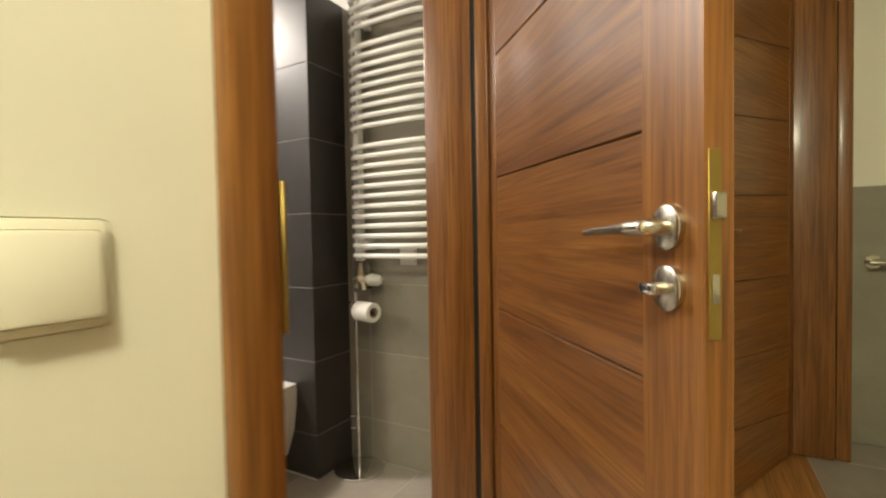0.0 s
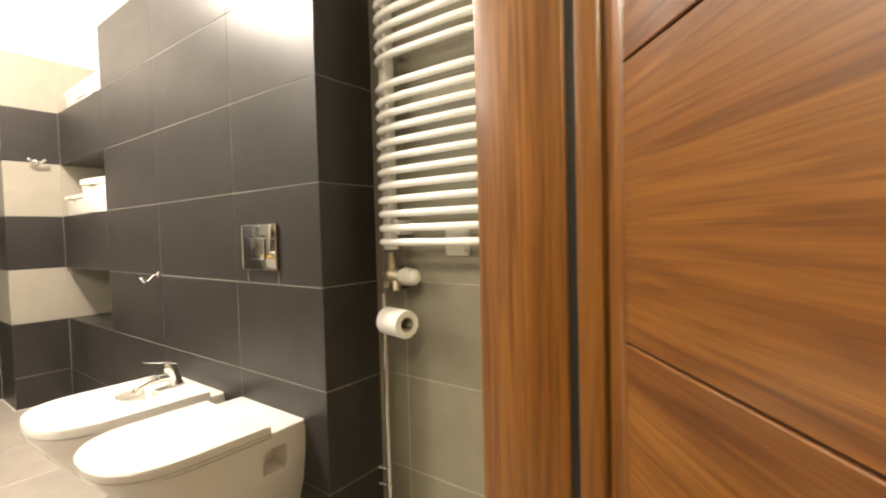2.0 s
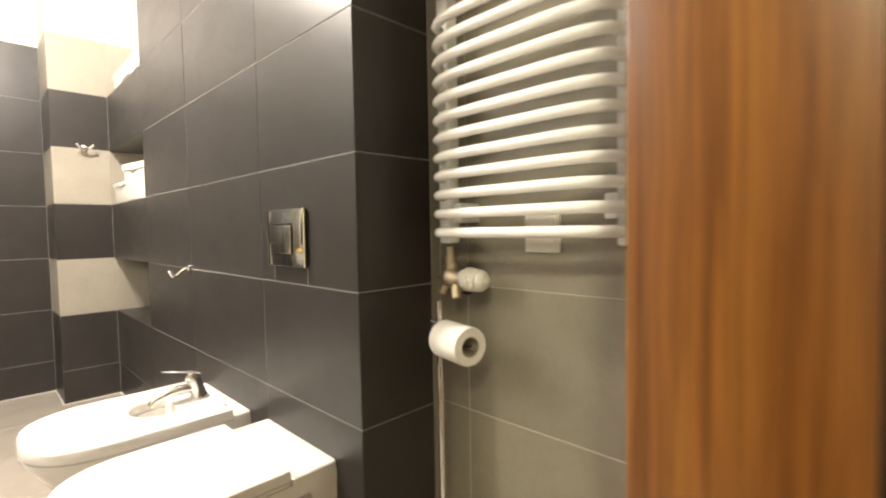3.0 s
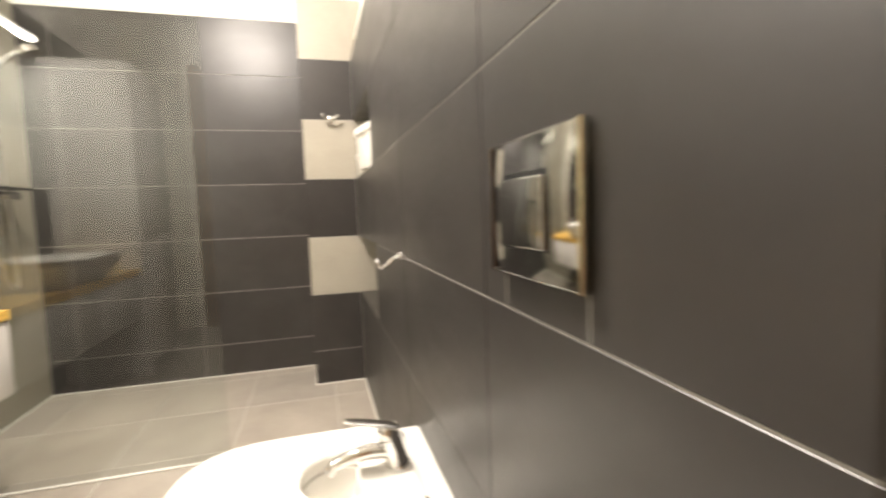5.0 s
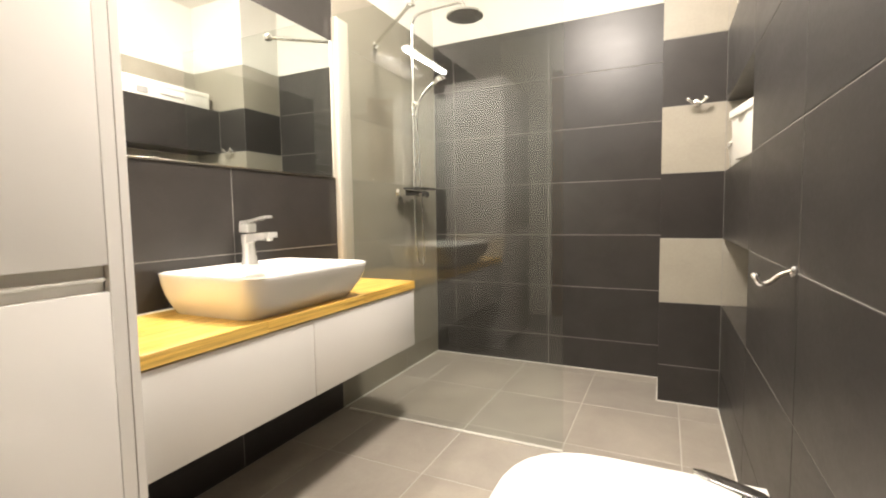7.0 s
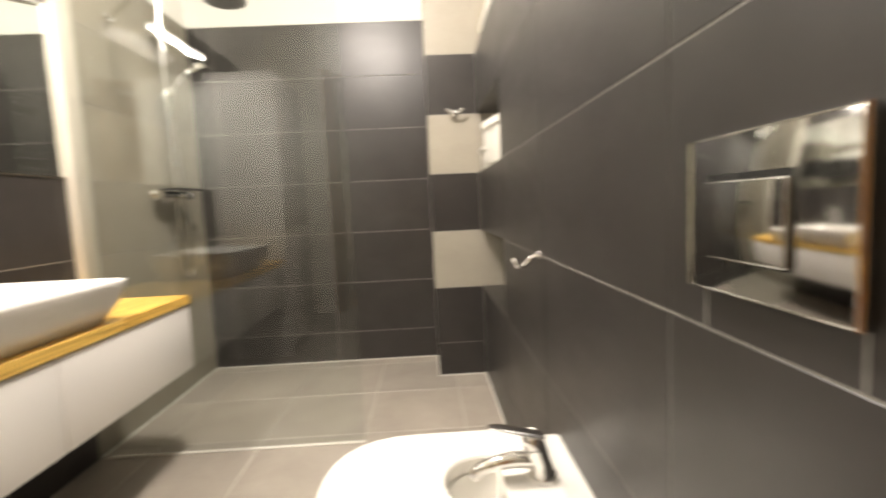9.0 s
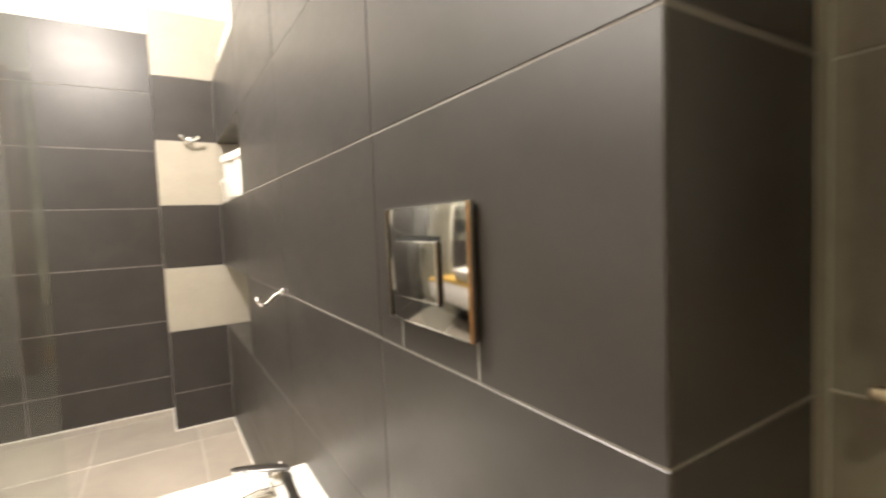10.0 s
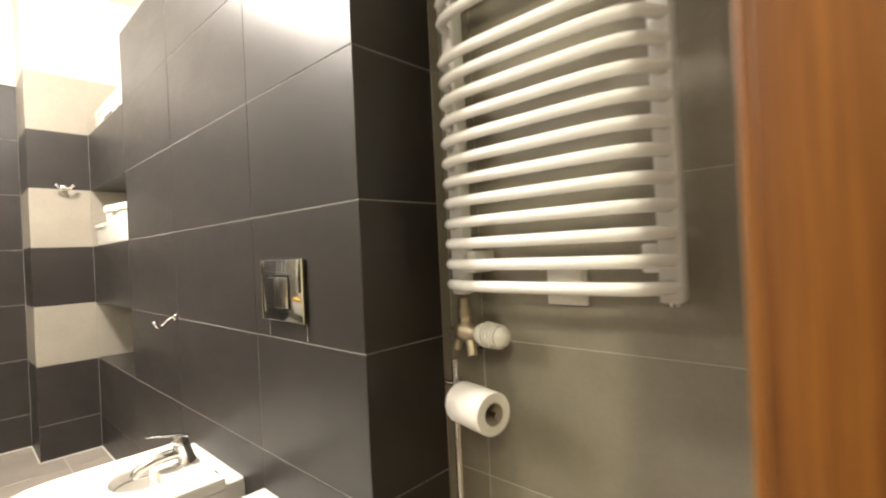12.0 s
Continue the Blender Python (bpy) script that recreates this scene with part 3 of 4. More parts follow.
def at_z(ring, z):
    return [Vector((p.x, p.y, z)) for p in ring]


bm = bmesh.new()
rings = [[bm.verts.new(p) for p in r] for r in (hole_ring(0.3615), hole_ring(0.3870), hole_ring(0.3920, 0.004), at_z(pan_outline(BX, w + 0.000, 1.663, 1.207, 0.3920), 0.3920), at_z(outer, 0.3880), at_z(outer, 0.3630), hole_ring(0.3615))]
for a, b in zip(rings, rings[1:]):
    for k in range(n):
        bm.faces.new((a[k], a[(k + 1) % n], b[(k + 1) % n], b[k]))
part("lid", bm, LID_WHITE, bidet, "white lid with an oval cut-out")
carve(bowl, [loft([hole_ring(0.40, -0.004), hole_ring(0.345, -0.006), hole_ring(0.30, -0.022), hole_ring(0.275, -0.05)])])
part("drain", tube([(BX, 1.535, 0.2755), (BX, 1.535, 0.279)], 0.02, 20), CHROME, bidet)
part("shelf", loft([rounded(BX - w / 2, BX + w / 2, 1.668, yb, 0.360, 0.006, 3), rounded(BX - w / 2, BX + w / 2, 1.668, yb, 0.3700, 0.006, 3), rounded(BX - w / 2 + 0.003, BX + w / 2 - 0.003, 1.67, yb, 0.3730, 0.006, 3)]), CERAMIC, bidet)


def oval(cx, y, z, wx, wz, lean=0.0, n=14):
    return [Vector((cx + wx * math.cos(a), y - lean * wz * math.sin(a), z + wz * math.sin(a))) for a in [2 * math.pi * k / n for k in range(n)]]


part("tap_platform", tube([(BX, 1.632, 0.372), (BX, 1.632, 0.393), (BX, 1.632, 0.3945)], [0.036, 0.034, 0.031], 28), CERAMIC, bidet)
tap = part("tap", tube([(BX, 1.634, 0.394), (BX, 1.633, 0.398), (BX, 1.627, 0.425), (BX, 1.620, 0.452)], [0.0265, 0.0245, 0.022, 0.0215], 24), CHROME, bidet, "chrome single-lever bidet tap")
part("spout", loft([oval(BX, y, z, wx, wz, 0.5) for y, z, wx, wz in ((1.622, 0.424, 0.017, 0.017), (1.585, 0.428, 0.0165, 0.015), (1.55, 0.424, 0.015, 0.0125), (1.52, 0.415, 0.0135, 0.011), (1.508, 0.410, 0.011, 0.009))]), CHROME, tap)
part("nozzle", tube([(BX, 1.516, 0.416), (BX, 1.505, 0.402), (BX, 1.500, 0.396)], [0.0105, 0.012, 0.010], 16), CHROME, tap)
part("cartridge", tube([(BX, 1.6195, 0.4535), (BX, 1.617, 0.466), (BX, 1.615, 0.474), (BX, 1.614, 0.478)], [0.0215, 0.021, 0.017, 0.008], 24), CHROME, tap)
part("lever", loft([oval(BX, y, z, wx, wz, 0.25) for y, z, wx, wz in ((1.640, 0.470, 0.010, 0.004), (1.630, 0.473, 0.0165, 0.007), (1.605, 0.480, 0.0175, 0.0060), (1.575, 0.488, 0.0165, 0.0040), (1.548, 0.494, 0.0145, 0.0030), (1.534, 0.496, 0.009, 0.0022))]), CHROME, tap)
for dx in (-0.13, 0.13):
    part("hinge", tube([(BX + dx - 0.015, 1.666, 0.382), (BX + dx + 0.015, 1.666, 0.382)], 0.0065, 12), CHROME, bidet)

# ---------- flush plate ----------
fp = thing("flush_plate", "chrome dual flush plate on the dark tiled wall", "flush plate", (-1.555, Y_WC, 0.898))
FX0, FX1, FZ0, FZ1 = -1.652, -1.460, 0.824, 0.970
yf = Y_WC - 0.0012
part("plate", box(FX0, FX1, yf - 0.011, yf, FZ0, FZ1, 0.003, 2), PLATE_CHROME, fp)
# flat dark strip, stands in for the shaded groove above the button
part("seam_shade", box(FX0 + 0.034, FX1 - 0.054, yf - 0.0117, yf - 0.011, FZ0 + 0.031, FZ1 - 0.036), DARK_PLASTIC, fp)
part("flush_button", box(FX0 + 0.036, FX1 - 0.056, yf - 0.0170, yf - 0.0118, FZ0 + 0.033, FZ1 - 0.042, 0.0022, 3), PLATE_CHROME, fp)
part("bevel_frame", loft([[Vector((x, yy, z)) for x, z in ((FX0 + a, FZ0 + a), (FX1 - a, FZ0 + a), (FX1 - a, FZ1 - a), (FX0 + a, FZ1 - a))] for a, yy in ((-0.0004, yf - 0.0090), (0.0012, yf - 0.0118), (0.0020, yf - 0.0118), (0.0026, yf - 0.0108))], cap_first=False, cap_last=False), CHROME, fp, "bright bevelled chrome rim")

chrome_hook("wall_hook", "chrome hook on the anthracite tiles", (-2.335, Y_WC - 0.001, 0.782), 1)


def double_hook(x, y, z):
    """A cross bar on a short neck, a knob at either end."""
    h = thing("wall_hook", "chrome double hook on the striped pillar", "hook", (x, y, z), group="chrome wall hooks")
    part("plate", tube([(x, y, z), (x + 0.007, y, z), (x + 0.009, y, z)], [0.016, 0.016, 0.013], 20), CHROME, h)
    part("neck", tube(arc([(x + 0.006, y, z), (x + 0.024, y, z - 0.006), (x + 0.040, y, z - 0.004)], 5), 0.0065, 12), CHROME, h)
    part("cross_bar", tube(arc([(x + 0.046, y - 0.034, z + 0.010), (x + 0.041, y - 0.018, z - 0.003), (x + 0.040, y, z - 0.006), (x + 0.041, y + 0.018, z - 0.003), (x + 0.046, y + 0.034, z + 0.010)], 5), 0.006, 12), CHROME, h)
    for side in (-1, 1):
        p = Vector((x + 0.046, y + 0.034 * side, z + 0.010))
        part("knob", tube([p - Vector((0, 0, 0.004)), p, p + Vector((0, 0, 0.006)), p + Vector((0, 0, 0.009))], [0.007, 0.010, 0.009, 0.004], 14), CHROME, h)


double_hook(X_COL + 0.001, 1.604, 1.384)

# ---------- towel radiator ----------
rad = thing("towel_radiator", "white tubular towel radiator with curved bars", "radiator", (-0.98, Y_RAD, 0.88))
RX0, RX1 = -1.166, -0.755
for rx in (RX0, RX1):
    part("upright", box(rx - 0.017, rx + 0.017, 1.892, 1.926, 0.880, 2.075, 0.006), ENAMEL, rad)
# one bar left out between the groups
levels = [0.905 + 0.040 * k for k in range(28) if k not in (12, 22)]
for z in levels:
    line = []
    for k in range(25):
        f = k / 24
        s = math.sin(math.pi * f)
        line.append((RX0 - 0.006 + (RX1 - RX0 + 0.012) * f, 1.892 - 0.055 * (1 - abs(2 * f - 1) ** 5) ** 0.6 + (0.006 if k in (0, 24) else 0), z))
    line = [(RX0, 1.90, z)] + line + [(RX1, 1.90, z)]
    part("bar", tube(line, 0.0105, 14), ENAMEL, rad)
for rx in (RX0 + 0.03, RX1 - 0.03):
    for bz in (0.925, 1.86):
        part("bracket", box(rx - 0.012, rx + 0.012, 1.90, Y_RAD, bz, bz + 0.045, 0.004), ENAMEL, rad)
part("blanking_plug", tube([(RX1, 1.909, 0.881), (RX1, 1.909, 0.875)], 0.010, 12), CHROME, rad)

valve = thing("radiator_valve", "nickel radiator valve with cream ribbed thermostat head", "valve", (-1.195, 1.91, 0.80))
part("riser", tube([(RX0, 1.909, 0.872), (RX0, 1.909, 0.85), (RX0, 1.909, 0.85), (RX0, 1.909, 0.812)], [0.010, 0.010, 0.013, 0.013], 12), NICKEL, valve)
part("valve_body", tube([(RX0 - 0.024, 1.911, 0.800), (RX0 - 0.018, 1.911, 0.801), (RX0 - 0.006, 1.91, 0.803), (RX0 + 0.008, 1.909, 0.803), (RX0 + 0.022, 1.907, 0.802), (RX0 + 0.030, 1.905, 0.802), (RX0 + 0.038, 1.904, 0.802)], [0.009, 0.017, 0.0235, 0.024, 0.019, 0.014, 0.014], 20), NICKEL, valve)
part("union_nut", tube([(RX0, 1.909, 0.835), (RX0, 1.909, 0.832), (RX0, 1.909, 0.820)], [0.014, 0.0165, 0.0165], 6), NICKEL, valve, smooth=False)
part("elbow", tube(arc([(RX0 + 0.006, 1.912, 0.795), (RX0 + 0.008, 1.925, 0.780), (RX0 + 0.008, 1.945, 0.778), (RX0 + 0.008, Y_RAD - 0.001, 0.778)], 6), 0.011, 14), NICKEL, valve)
part("drain_stub", tube([(RX0 - 0.012, 1.908, 0.795), (RX0 - 0.022, 1.904, 0.766)], 0.0095, 12), NICKEL, valve)
part("drain_stub", tube([(RX0 + 0.016, 1.905, 0.793), (RX0 + 0.026, 1.898, 0.758)], 0.0105, 12), NICKEL, valve)
part("bleed_pin", tube([(RX0 - 0.044, 1.911, 0.803), (RX0 - 0.012, 1.911, 0.801)], 0.0065, 10), NICKEL, valve)
head = part("thermostat_head", tube([(RX0 + 0.034, 1.904, 0.803), (RX0 + 0.044, 1.903, 0.803), (RX0 + 0.046, 1.903, 0.803), (RX0 + 0.056, 1.901, 0.803), (RX0 + 0.058, 1.901, 0.803), (RX0 + 0.090, 1.897, 0.802), (RX0 + 0.108, 1.895, 0.802), (RX0 + 0.115, 1.894, 0.802), (RX0 + 0.118, 1.894, 0.802)], [0.012, 0.012, 0.020, 0.0225, 0.0238, 0.0226, 0.0188, 0.013, 0.004], 28), PLASTIC, valve, "cream plastic thermostat head")
for k in range(5):
    q = Vector((RX0 + 0.064, 1.9, 0.803)).lerp(Vector((RX0 + 0.096, 1.8965, 0.802)), k / 4)
    part("rib", tube([q, q + Vector((0.0036, -0.0004, 0))], 0.0262 - 0.0006 * k, 28), PLASTIC, head)
part("collar", tube([(RX0 + 0.002, Y_RAD - 0.0005, 0.782), (RX0 + 0.002, Y_RAD - 0.006, 0.782)], 0.026, 18), CHROME, valve)

plate = thing("wall_switch", "white double switch plate behind the radiator", "switch", (-0.955, Y_RAD, 0.90))
part("plate", box(-0.995, -0.915, Y_RAD - 0.011, Y_RAD - 0.001, 0.862, 0.942, 0.003), PLASTIC, plate)
part("rocker", box(-0.988, -0.922, Y_RAD - 0.016, Y_RAD - 0.011, 0.870, 0.934, 0.002), PLASTIC, plate)

# ---------- paper stand ----------
stand = thing("toilet_paper_stand", "slim chrome toilet paper stand on a round base", "paper stand", (-1.157, 1.86, 0))
PX, PY = -1.157, 1.862
part("base", tube([(PX, PY, 0), (PX, PY, 0.010), (PX, PY, 0.014), (PX, PY, 0.018)], [0.104, 0.104, 0.098, 0.02], 44), CHROME, stand)
part("pole", tube([(PX, PY, 0.014), (PX, PY, 0.755)], 0.007, 14), CHROME, stand)
part("arm", tube([(PX - 0.03, PY - 0.004, 0.708), (PX, PY - 0.004, 0.708), (PX, PY - 0.006, 0.678), (PX + 0.125, PY - 0.034, 0.678)], 0.005, 10), CHROME, stand)
for hz in (0.175, 0.225):
    part("peg", tube([(PX, PY, hz), (PX - 0.03, PY - 0.012, hz + 0.004)], 0.0045, 10), CHROME, stand)
    part("peg_ring", tube([(PX, PY, hz - 0.008), (PX, PY, hz + 0.008)], 0.010, 14), CHROME, stand)
roll = thing("toilet_roll", "half-used white toilet paper roll on the stand", "toilet roll", (-1.09, 1.83, 0.66))
A, B = Vector((-1.136, 1.852, 0.678)), Vector((-1.040, 1.830, 0.678))
ax = (B - A).normalized()
s1 = ax.cross(Vector((0, 0, 1))).normalized()
s2 = s1.cross(ax)


def ring(c, r, n=36):
    return [c + (s1 * math.cos(2 * math.pi * k / n) + s2 * math.sin(2 * math.pi * k / n)) * r for k in range(n)]


part("paper", loft([ring(A, 0.021), ring(A, 0.0375), ring(A + ax * 0.003, 0.0395), ring(B - ax * 0.003, 0.0395), ring(B, 0.0375), ring(B, 0.021)], cap_first=False, cap_last=False), PAPER, roll)
part("core", loft([ring(A, 0.0205), ring(B - ax * 0.001, 0.0205), ring(B - ax * 0.001, 0.0190), ring(A, 0.0190)], cap_first=False, cap_last=False), CARD, roll, "grey cardboard core")

# ---------- boxes in the niches ----------


def lidded_box(label, x0, x1, y0, y1, z0, h):
    b = thing("storage_box", label, "box", ((x0 + x1) / 2, (y0 + y1) / 2, z0), group="storage boxes in the niches")
    i = 0.006
    part("body", loft([rounded(x0 + i + 0.01, x1 - i - 0.01, y0 + i + 0.008, y1 - i - 0.008, z0, 0.014, 4), rounded(x0 + i + 0.006, x1 - i - 0.006, y0 + i + 0.005, y1 - i - 0.005, z0 + 0.008, 0.014, 4), rounded(x0 + i, x1 - i, y0 + i, y1 - i, z0 + h * 0.86, 0.014, 4)]), PLASTIC, b)
    part("lid", loft([rounded(x0, x1, y0, y1, z0 + h * 0.83, 0.014, 4), rounded(x0, x1, y0, y1, z0 + h * 0.97, 0.014, 4), rounded(x0 + 0.006, x1 - 0.006, y0 + 0.006, y1 - 0.006, z0 + h, 0.012, 4)]), PLASTIC, b)
    for k in range(9):
        yy = y0 + 0.03 + (y1 - y0 - 0.06) * k / 8
        part("rib", box(x1 - i - 0.010, x1 - i + 0.001, yy - 0.003, yy + 0.003, z0 + h * 0.16, z0 + h * 0.72, 0.001, 1), PLASTIC, b)
    part("handle", box((x0 + x1) / 2 - 0.03, (x0 + x1) / 2 + 0.03, y0 - 0.007, y0 + 0.004, z0 + h * 0.80, z0 + h * 0.92, 0.003), PLASTIC, b)
    return b


tall_box = lidded_box("tall white plastic storage box set askew with ribbed sides", -3.183, -2.933, 1.70, 1.89, 1.0805, 0.172)
tall_box.matrix_basis = pose(-3.058, 1.795, 1.0805, 0, 0, 10)
lidded_box("small white plastic storage box with a lid", -3.60, -3.25, 1.722, 1.90, 1.0805, 0.112)
carton = thing("storage_carton", "long white carton with a handle slot on the top niche", "box", (-3.25, 1.84, 1.68))
part("body", box(-3.56, -2.96, 1.745, 1.94, 1.68, 1.79, 0.003), PLASTIC, carton)
part("lid", box(-3.563, -2.957, 1.742, 1.943, 1.762, 1.795, 0.003), PLASTIC, carton)
part("handle_slot", box(-3.12, -3.05, 1.7405, 1.744, 1.70, 1.74, 0.001, 1), BAR_GREY, carton)
part("print_bar", box(-3.36, -3.20, 1.7405, 1.744, 1.715, 1.722), BAR_GREY, carton)

# ---------- washstand ----------
vanity = thing("vanity_unit", "white gloss wall-hung drawer unit under the oak top", "vanity", (-2.37, 0.3, 0.32))
VX0, VX1, VZ0, VZ1 = GX + 0.012, -1.781, 0.340, 0.582
part("carcass", box(VX0 + 0.004, VX1, Y_SINK + 0.001, 0.503, VZ0 + 0.002, VZ1, 0.001, 1), GLOSS_WHITE, vanity)
XM = -2.310
for a, b in ((VX0, XM - 0.0015), (XM + 0.0015, VX1 - 0.002)):
    part("drawer_front", box(a, b, 0.505, 0.524, VZ0, VZ1 - 0.004, 0.0015), GLOSS_WHITE, vanity)
top = thing("counter_top", "oiled oak block worktop with glued staves", "worktop", (-2.37, 0.31, 0.583))
yy = Y_SINK + 0.001
stave = 0
while yy < 0.5295:
    y2 = min(0.530, yy + 0.040)
    xs = [GX + 0.010]
    rr = random.Random(stave * 7 + 3)
    while xs[-1] < -1.780:
        xs.append(min(-1.780, xs[-1] + rr.uniform(0.28, 0.6)))
    for a, b in zip(xs, xs[1:]):
        part("stave", box(a, b - 0.0004, yy, y2 - 0.0004, 0.583, 0.616, 0.0006 if y2 < 0.530 else 0.0015, 1), OAK, top, smooth=False)
    yy, stave = y2, stave + 1
seal = tagged(mesh_ob("silicone_joint", box(GX + 0.012, -1.782, Y_SINK + 0.0005, Y_SINK + 0.006, 0.616, 0.621, 0.002), PLASTIC), "white silicone joint along the worktop", "trim", kind="structure")

basin = thing("wash_basin", "white ceramic vessel basin with flared sides on the oak top", "wash basin", (-2.32, 0.33, 0.616))
bx0, bx1, by0, by1 = -2.585, -2.055, 0.142, 0.560


def basin_ring(f, z, n=7):
    """f = 0 at the foot, 1 at the rim."""
    i = 0.040 * (1 - f) ** 1.5
    return rounded(bx0 + i * 1.05, bx1 - i * 1.05, by0 + i * 0.5, by1 - i * 1.6, z, 0.050 + 0.012 * f, n)


def inset_ring(i, z):
    return rounded(bx0 + i, bx1 - i, by0 + i, by1 - i, z, 0.05, 7)


part("bowl", loft([basin_ring(0, 0.616), basin_ring(0.03, 0.619), basin_ring(0.25, 0.643), basin_ring(0.55, 0.675), basin_ring(0.8, 0.708), basin_ring(0.96, 0.728), basin_ring(1.0, 0.734),
                   inset_ring(0.002, 0.7365), inset_ring(0.009, 0.737), inset_ring(0.013, 0.733),
                   [Vector((p.x, p.y + 0.0, p.z)) for p in inset_ring(0.03, 0.700)], inset_ring(0.07, 0.655), inset_ring(0.11, 0.640), inset_ring(0.15, 0.636)]), CERAMIC, basin)
part("tap_ledge", loft([rounded(-2.45, -2.19, by0 + 0.012, by0 + 0.078, 0.70, 0.02, 5), rounded(-2.45, -2.19, by0 + 0.012, by0 + 0.075, 0.729, 0.02, 5), rounded(-2.446, -2.194, by0 + 0.014, by0 + 0.071, 0.732, 0.02, 5)]), CERAMIC, basin)
part("overflow_ring", tube([(-2.32, 0.218, 0.708), (-2.32, 0.224, 0.707)], 0.011, 16), CHROME, basin)
part("drain", tube([(-2.32, 0.34, 0.6365), (-2.32, 0.34, 0.641)], [0.03, 0.026], 24), CHROME, basin)

def oval3(x, y, z, rx2, ry2, n=24):
    return [Vector((x + rx2 * math.cos(a), y + ry2 * math.sin(a), z)) for a in [2 * math.pi * k / n for k in range(n)]]


TX, TY = -2.383, 0.178
tapw = thing("basin_tap", "chrome single-lever basin tap standing on the basin", "tap", (TX, TY, 0.732))
part("body", loft([oval3(TX, TY + dy, z, rx2, ry2) for dy, z, rx2, ry2 in ((0.004, 0.730, 0.030, 0.028), (0.004, 0.734, 0.029, 0.027), (0.003, 0.765, 0.0235, 0.022), (0.0, 0.80, 0.022, 0.020), (0.0, 0.835, 0.0225, 0.021))]), TAP_CHROME, tapw)
part("spout", loft([[Vector((TX + a * 0.019, y, z0 + b)) for a, b in ((-1, 0), (1, 0), (1, h), (-1, h))] for y, z0, h in ((TY - 0.012, 0.800, 0.036), (TY + 0.03, 0.811, 0.027), (TY + 0.09, 0.823, 0.020), (TY + 0.118, 0.826, 0.018))]), TAP_CHROME, tapw)
part("nozzle", tube([(TX, TY + 0.102, 0.828), (TX, TY + 0.102, 0.815)], 0.011, 16), TAP_CHROME, tapw)
part("gap_ring", tube([(TX, TY, 0.8352), (TX, TY, 0.842)], 0.017, 24), DARK_PLASTIC, tapw)
part("lever_block", box(TX - 0.021, TX + 0.021, TY - 0.021, TY + 0.021, 0.842, 0.874, 0.004), TAP_CHROME, tapw)
part("lever", loft([[Vector((TX + a * 0.017, y, z0 + b)) for a, b in ((-1, 0), (1, 0), (1, 0.008), (-1, 0.008))] for y, z0 in ((TY - 0.02, 0.8735), (TY + 0.02, 0.878), (TY + 0.10, 0.892))]), TAP_CHROME, tapw)

# final height of the washstand
for ob in (vanity, top, basin, tapw, seal):
    ob.matrix_basis = Matrix.Translation((0, 0, 0.012)) @ ob.matrix_basis

# ---------- tall cabinet ----------
tall = thing("tall_cabinet", "tall white gloss cabinet with recessed grip channel", "cabinet", (-1.5, 0.3, 0))
CX0, CX1, CY = -1.777, -1.21, 0.548
part("body", box(CX0 + 0.018, CX1, Y_SINK + 0.001, CY - 0.022, 0.06, 1.78, 0.001, 1), GLOSS_WHITE, tall)
part("side_panel", box(CX0, CX0 + 0.0178, Y_SINK + 0.001, CY, 0.0, 1.78, 0.001, 1), GLOSS_WHITE, tall)
part("side_panel", box(CX1 + 0.0005, CX1 + 0.018, Y_SINK + 0.001, CY, 0.0, 1.78, 0.001, 1), GLOSS_WHITE, tall)
part("filler_strip", box(CX0 + 0.0183, CX0 + 0.045, CY - 0.020, CY - 0.001, 0.06, 1.78, 0.001, 1), GLOSS_WHITE, tall)
part("door", box(CX0 + 0.048, CX1 - 0.002, CY - 0.019, CY + 0.002, 0.820, 1.778, 0.0015), GLOSS_WHITE, tall)
part("door", box(CX0 + 0.048, CX1 - 0.002, CY - 0.019, CY + 0.002, 0.065, 0.770, 0.0015), GLOSS_WHITE, tall)
part("grip_channel", box(CX0 + 0.048, CX1 - 0.002, CY - 0.0215, CY - 0.018, 0.770, 0.820), PLASTIC, tall)
part("grip_lip", box(CX0 + 0.048, CX1 - 0.002, CY - 0.018, CY - 0.006, 0.790, 0.796, 0.001, 1), PLASTIC, tall)
part("plinth", box(CX0 + 0.02, CX1, 0.2, CY - 0.05, 0.0, 0.06), BLACK, tall)

# ---------- mirror and its lamp ----------
mir = thing("wall_mirror", "frameless wall mirror above the wash basin", "mirror", (-2.37, Y_SINK, 1.08))
part("backing", box(-2.926, -1.783, Y_SINK + 0.0006, Y_SINK + 0.0046, 1.087, 1.680), PLASTIC, mir)
part("glass", box(-2.928, -1.781, Y_SINK + 0.0048, Y_SINK + 0.0086, 1.085, 1.682), MIRROR, mir, "clear silvered mirror glass", smooth=False)
part("edge_rail", box(-2.928, -1.781, Y_SINK + 0.0006, Y_SINK + 0.0095, 1.0820, 1.0848, 0.0005, 1), STEEL, mir, "pale rail under the glass")
lamp = thing("mirror_lamp", "slim glowing LED bar lamp above the mirror", "lamp", (-2.2, 0.2, 1.80))
part("bracket", box(-2.24, -2.16, Y_SINK + 0.001, Y_SINK + 0.012, 1.775, 1.835, 0.003), CHROME, lamp)
part("arm", tube([(-2.2, Y_SINK + 0.01, 1.805), (-2.2, 0.205, 1.812)], 0.008, 12), CHROME, lamp)
part("housing", box(-2.445, -1.955, 0.19, 0.232, 1.812, 1.824, 0.003), CHROME, lamp)
part("diffuser", box(-2.440, -1.960, 0.193, 0.229, 1.797, 1.8118, 0.004), GLOW, lamp, "glowing white diffuser")

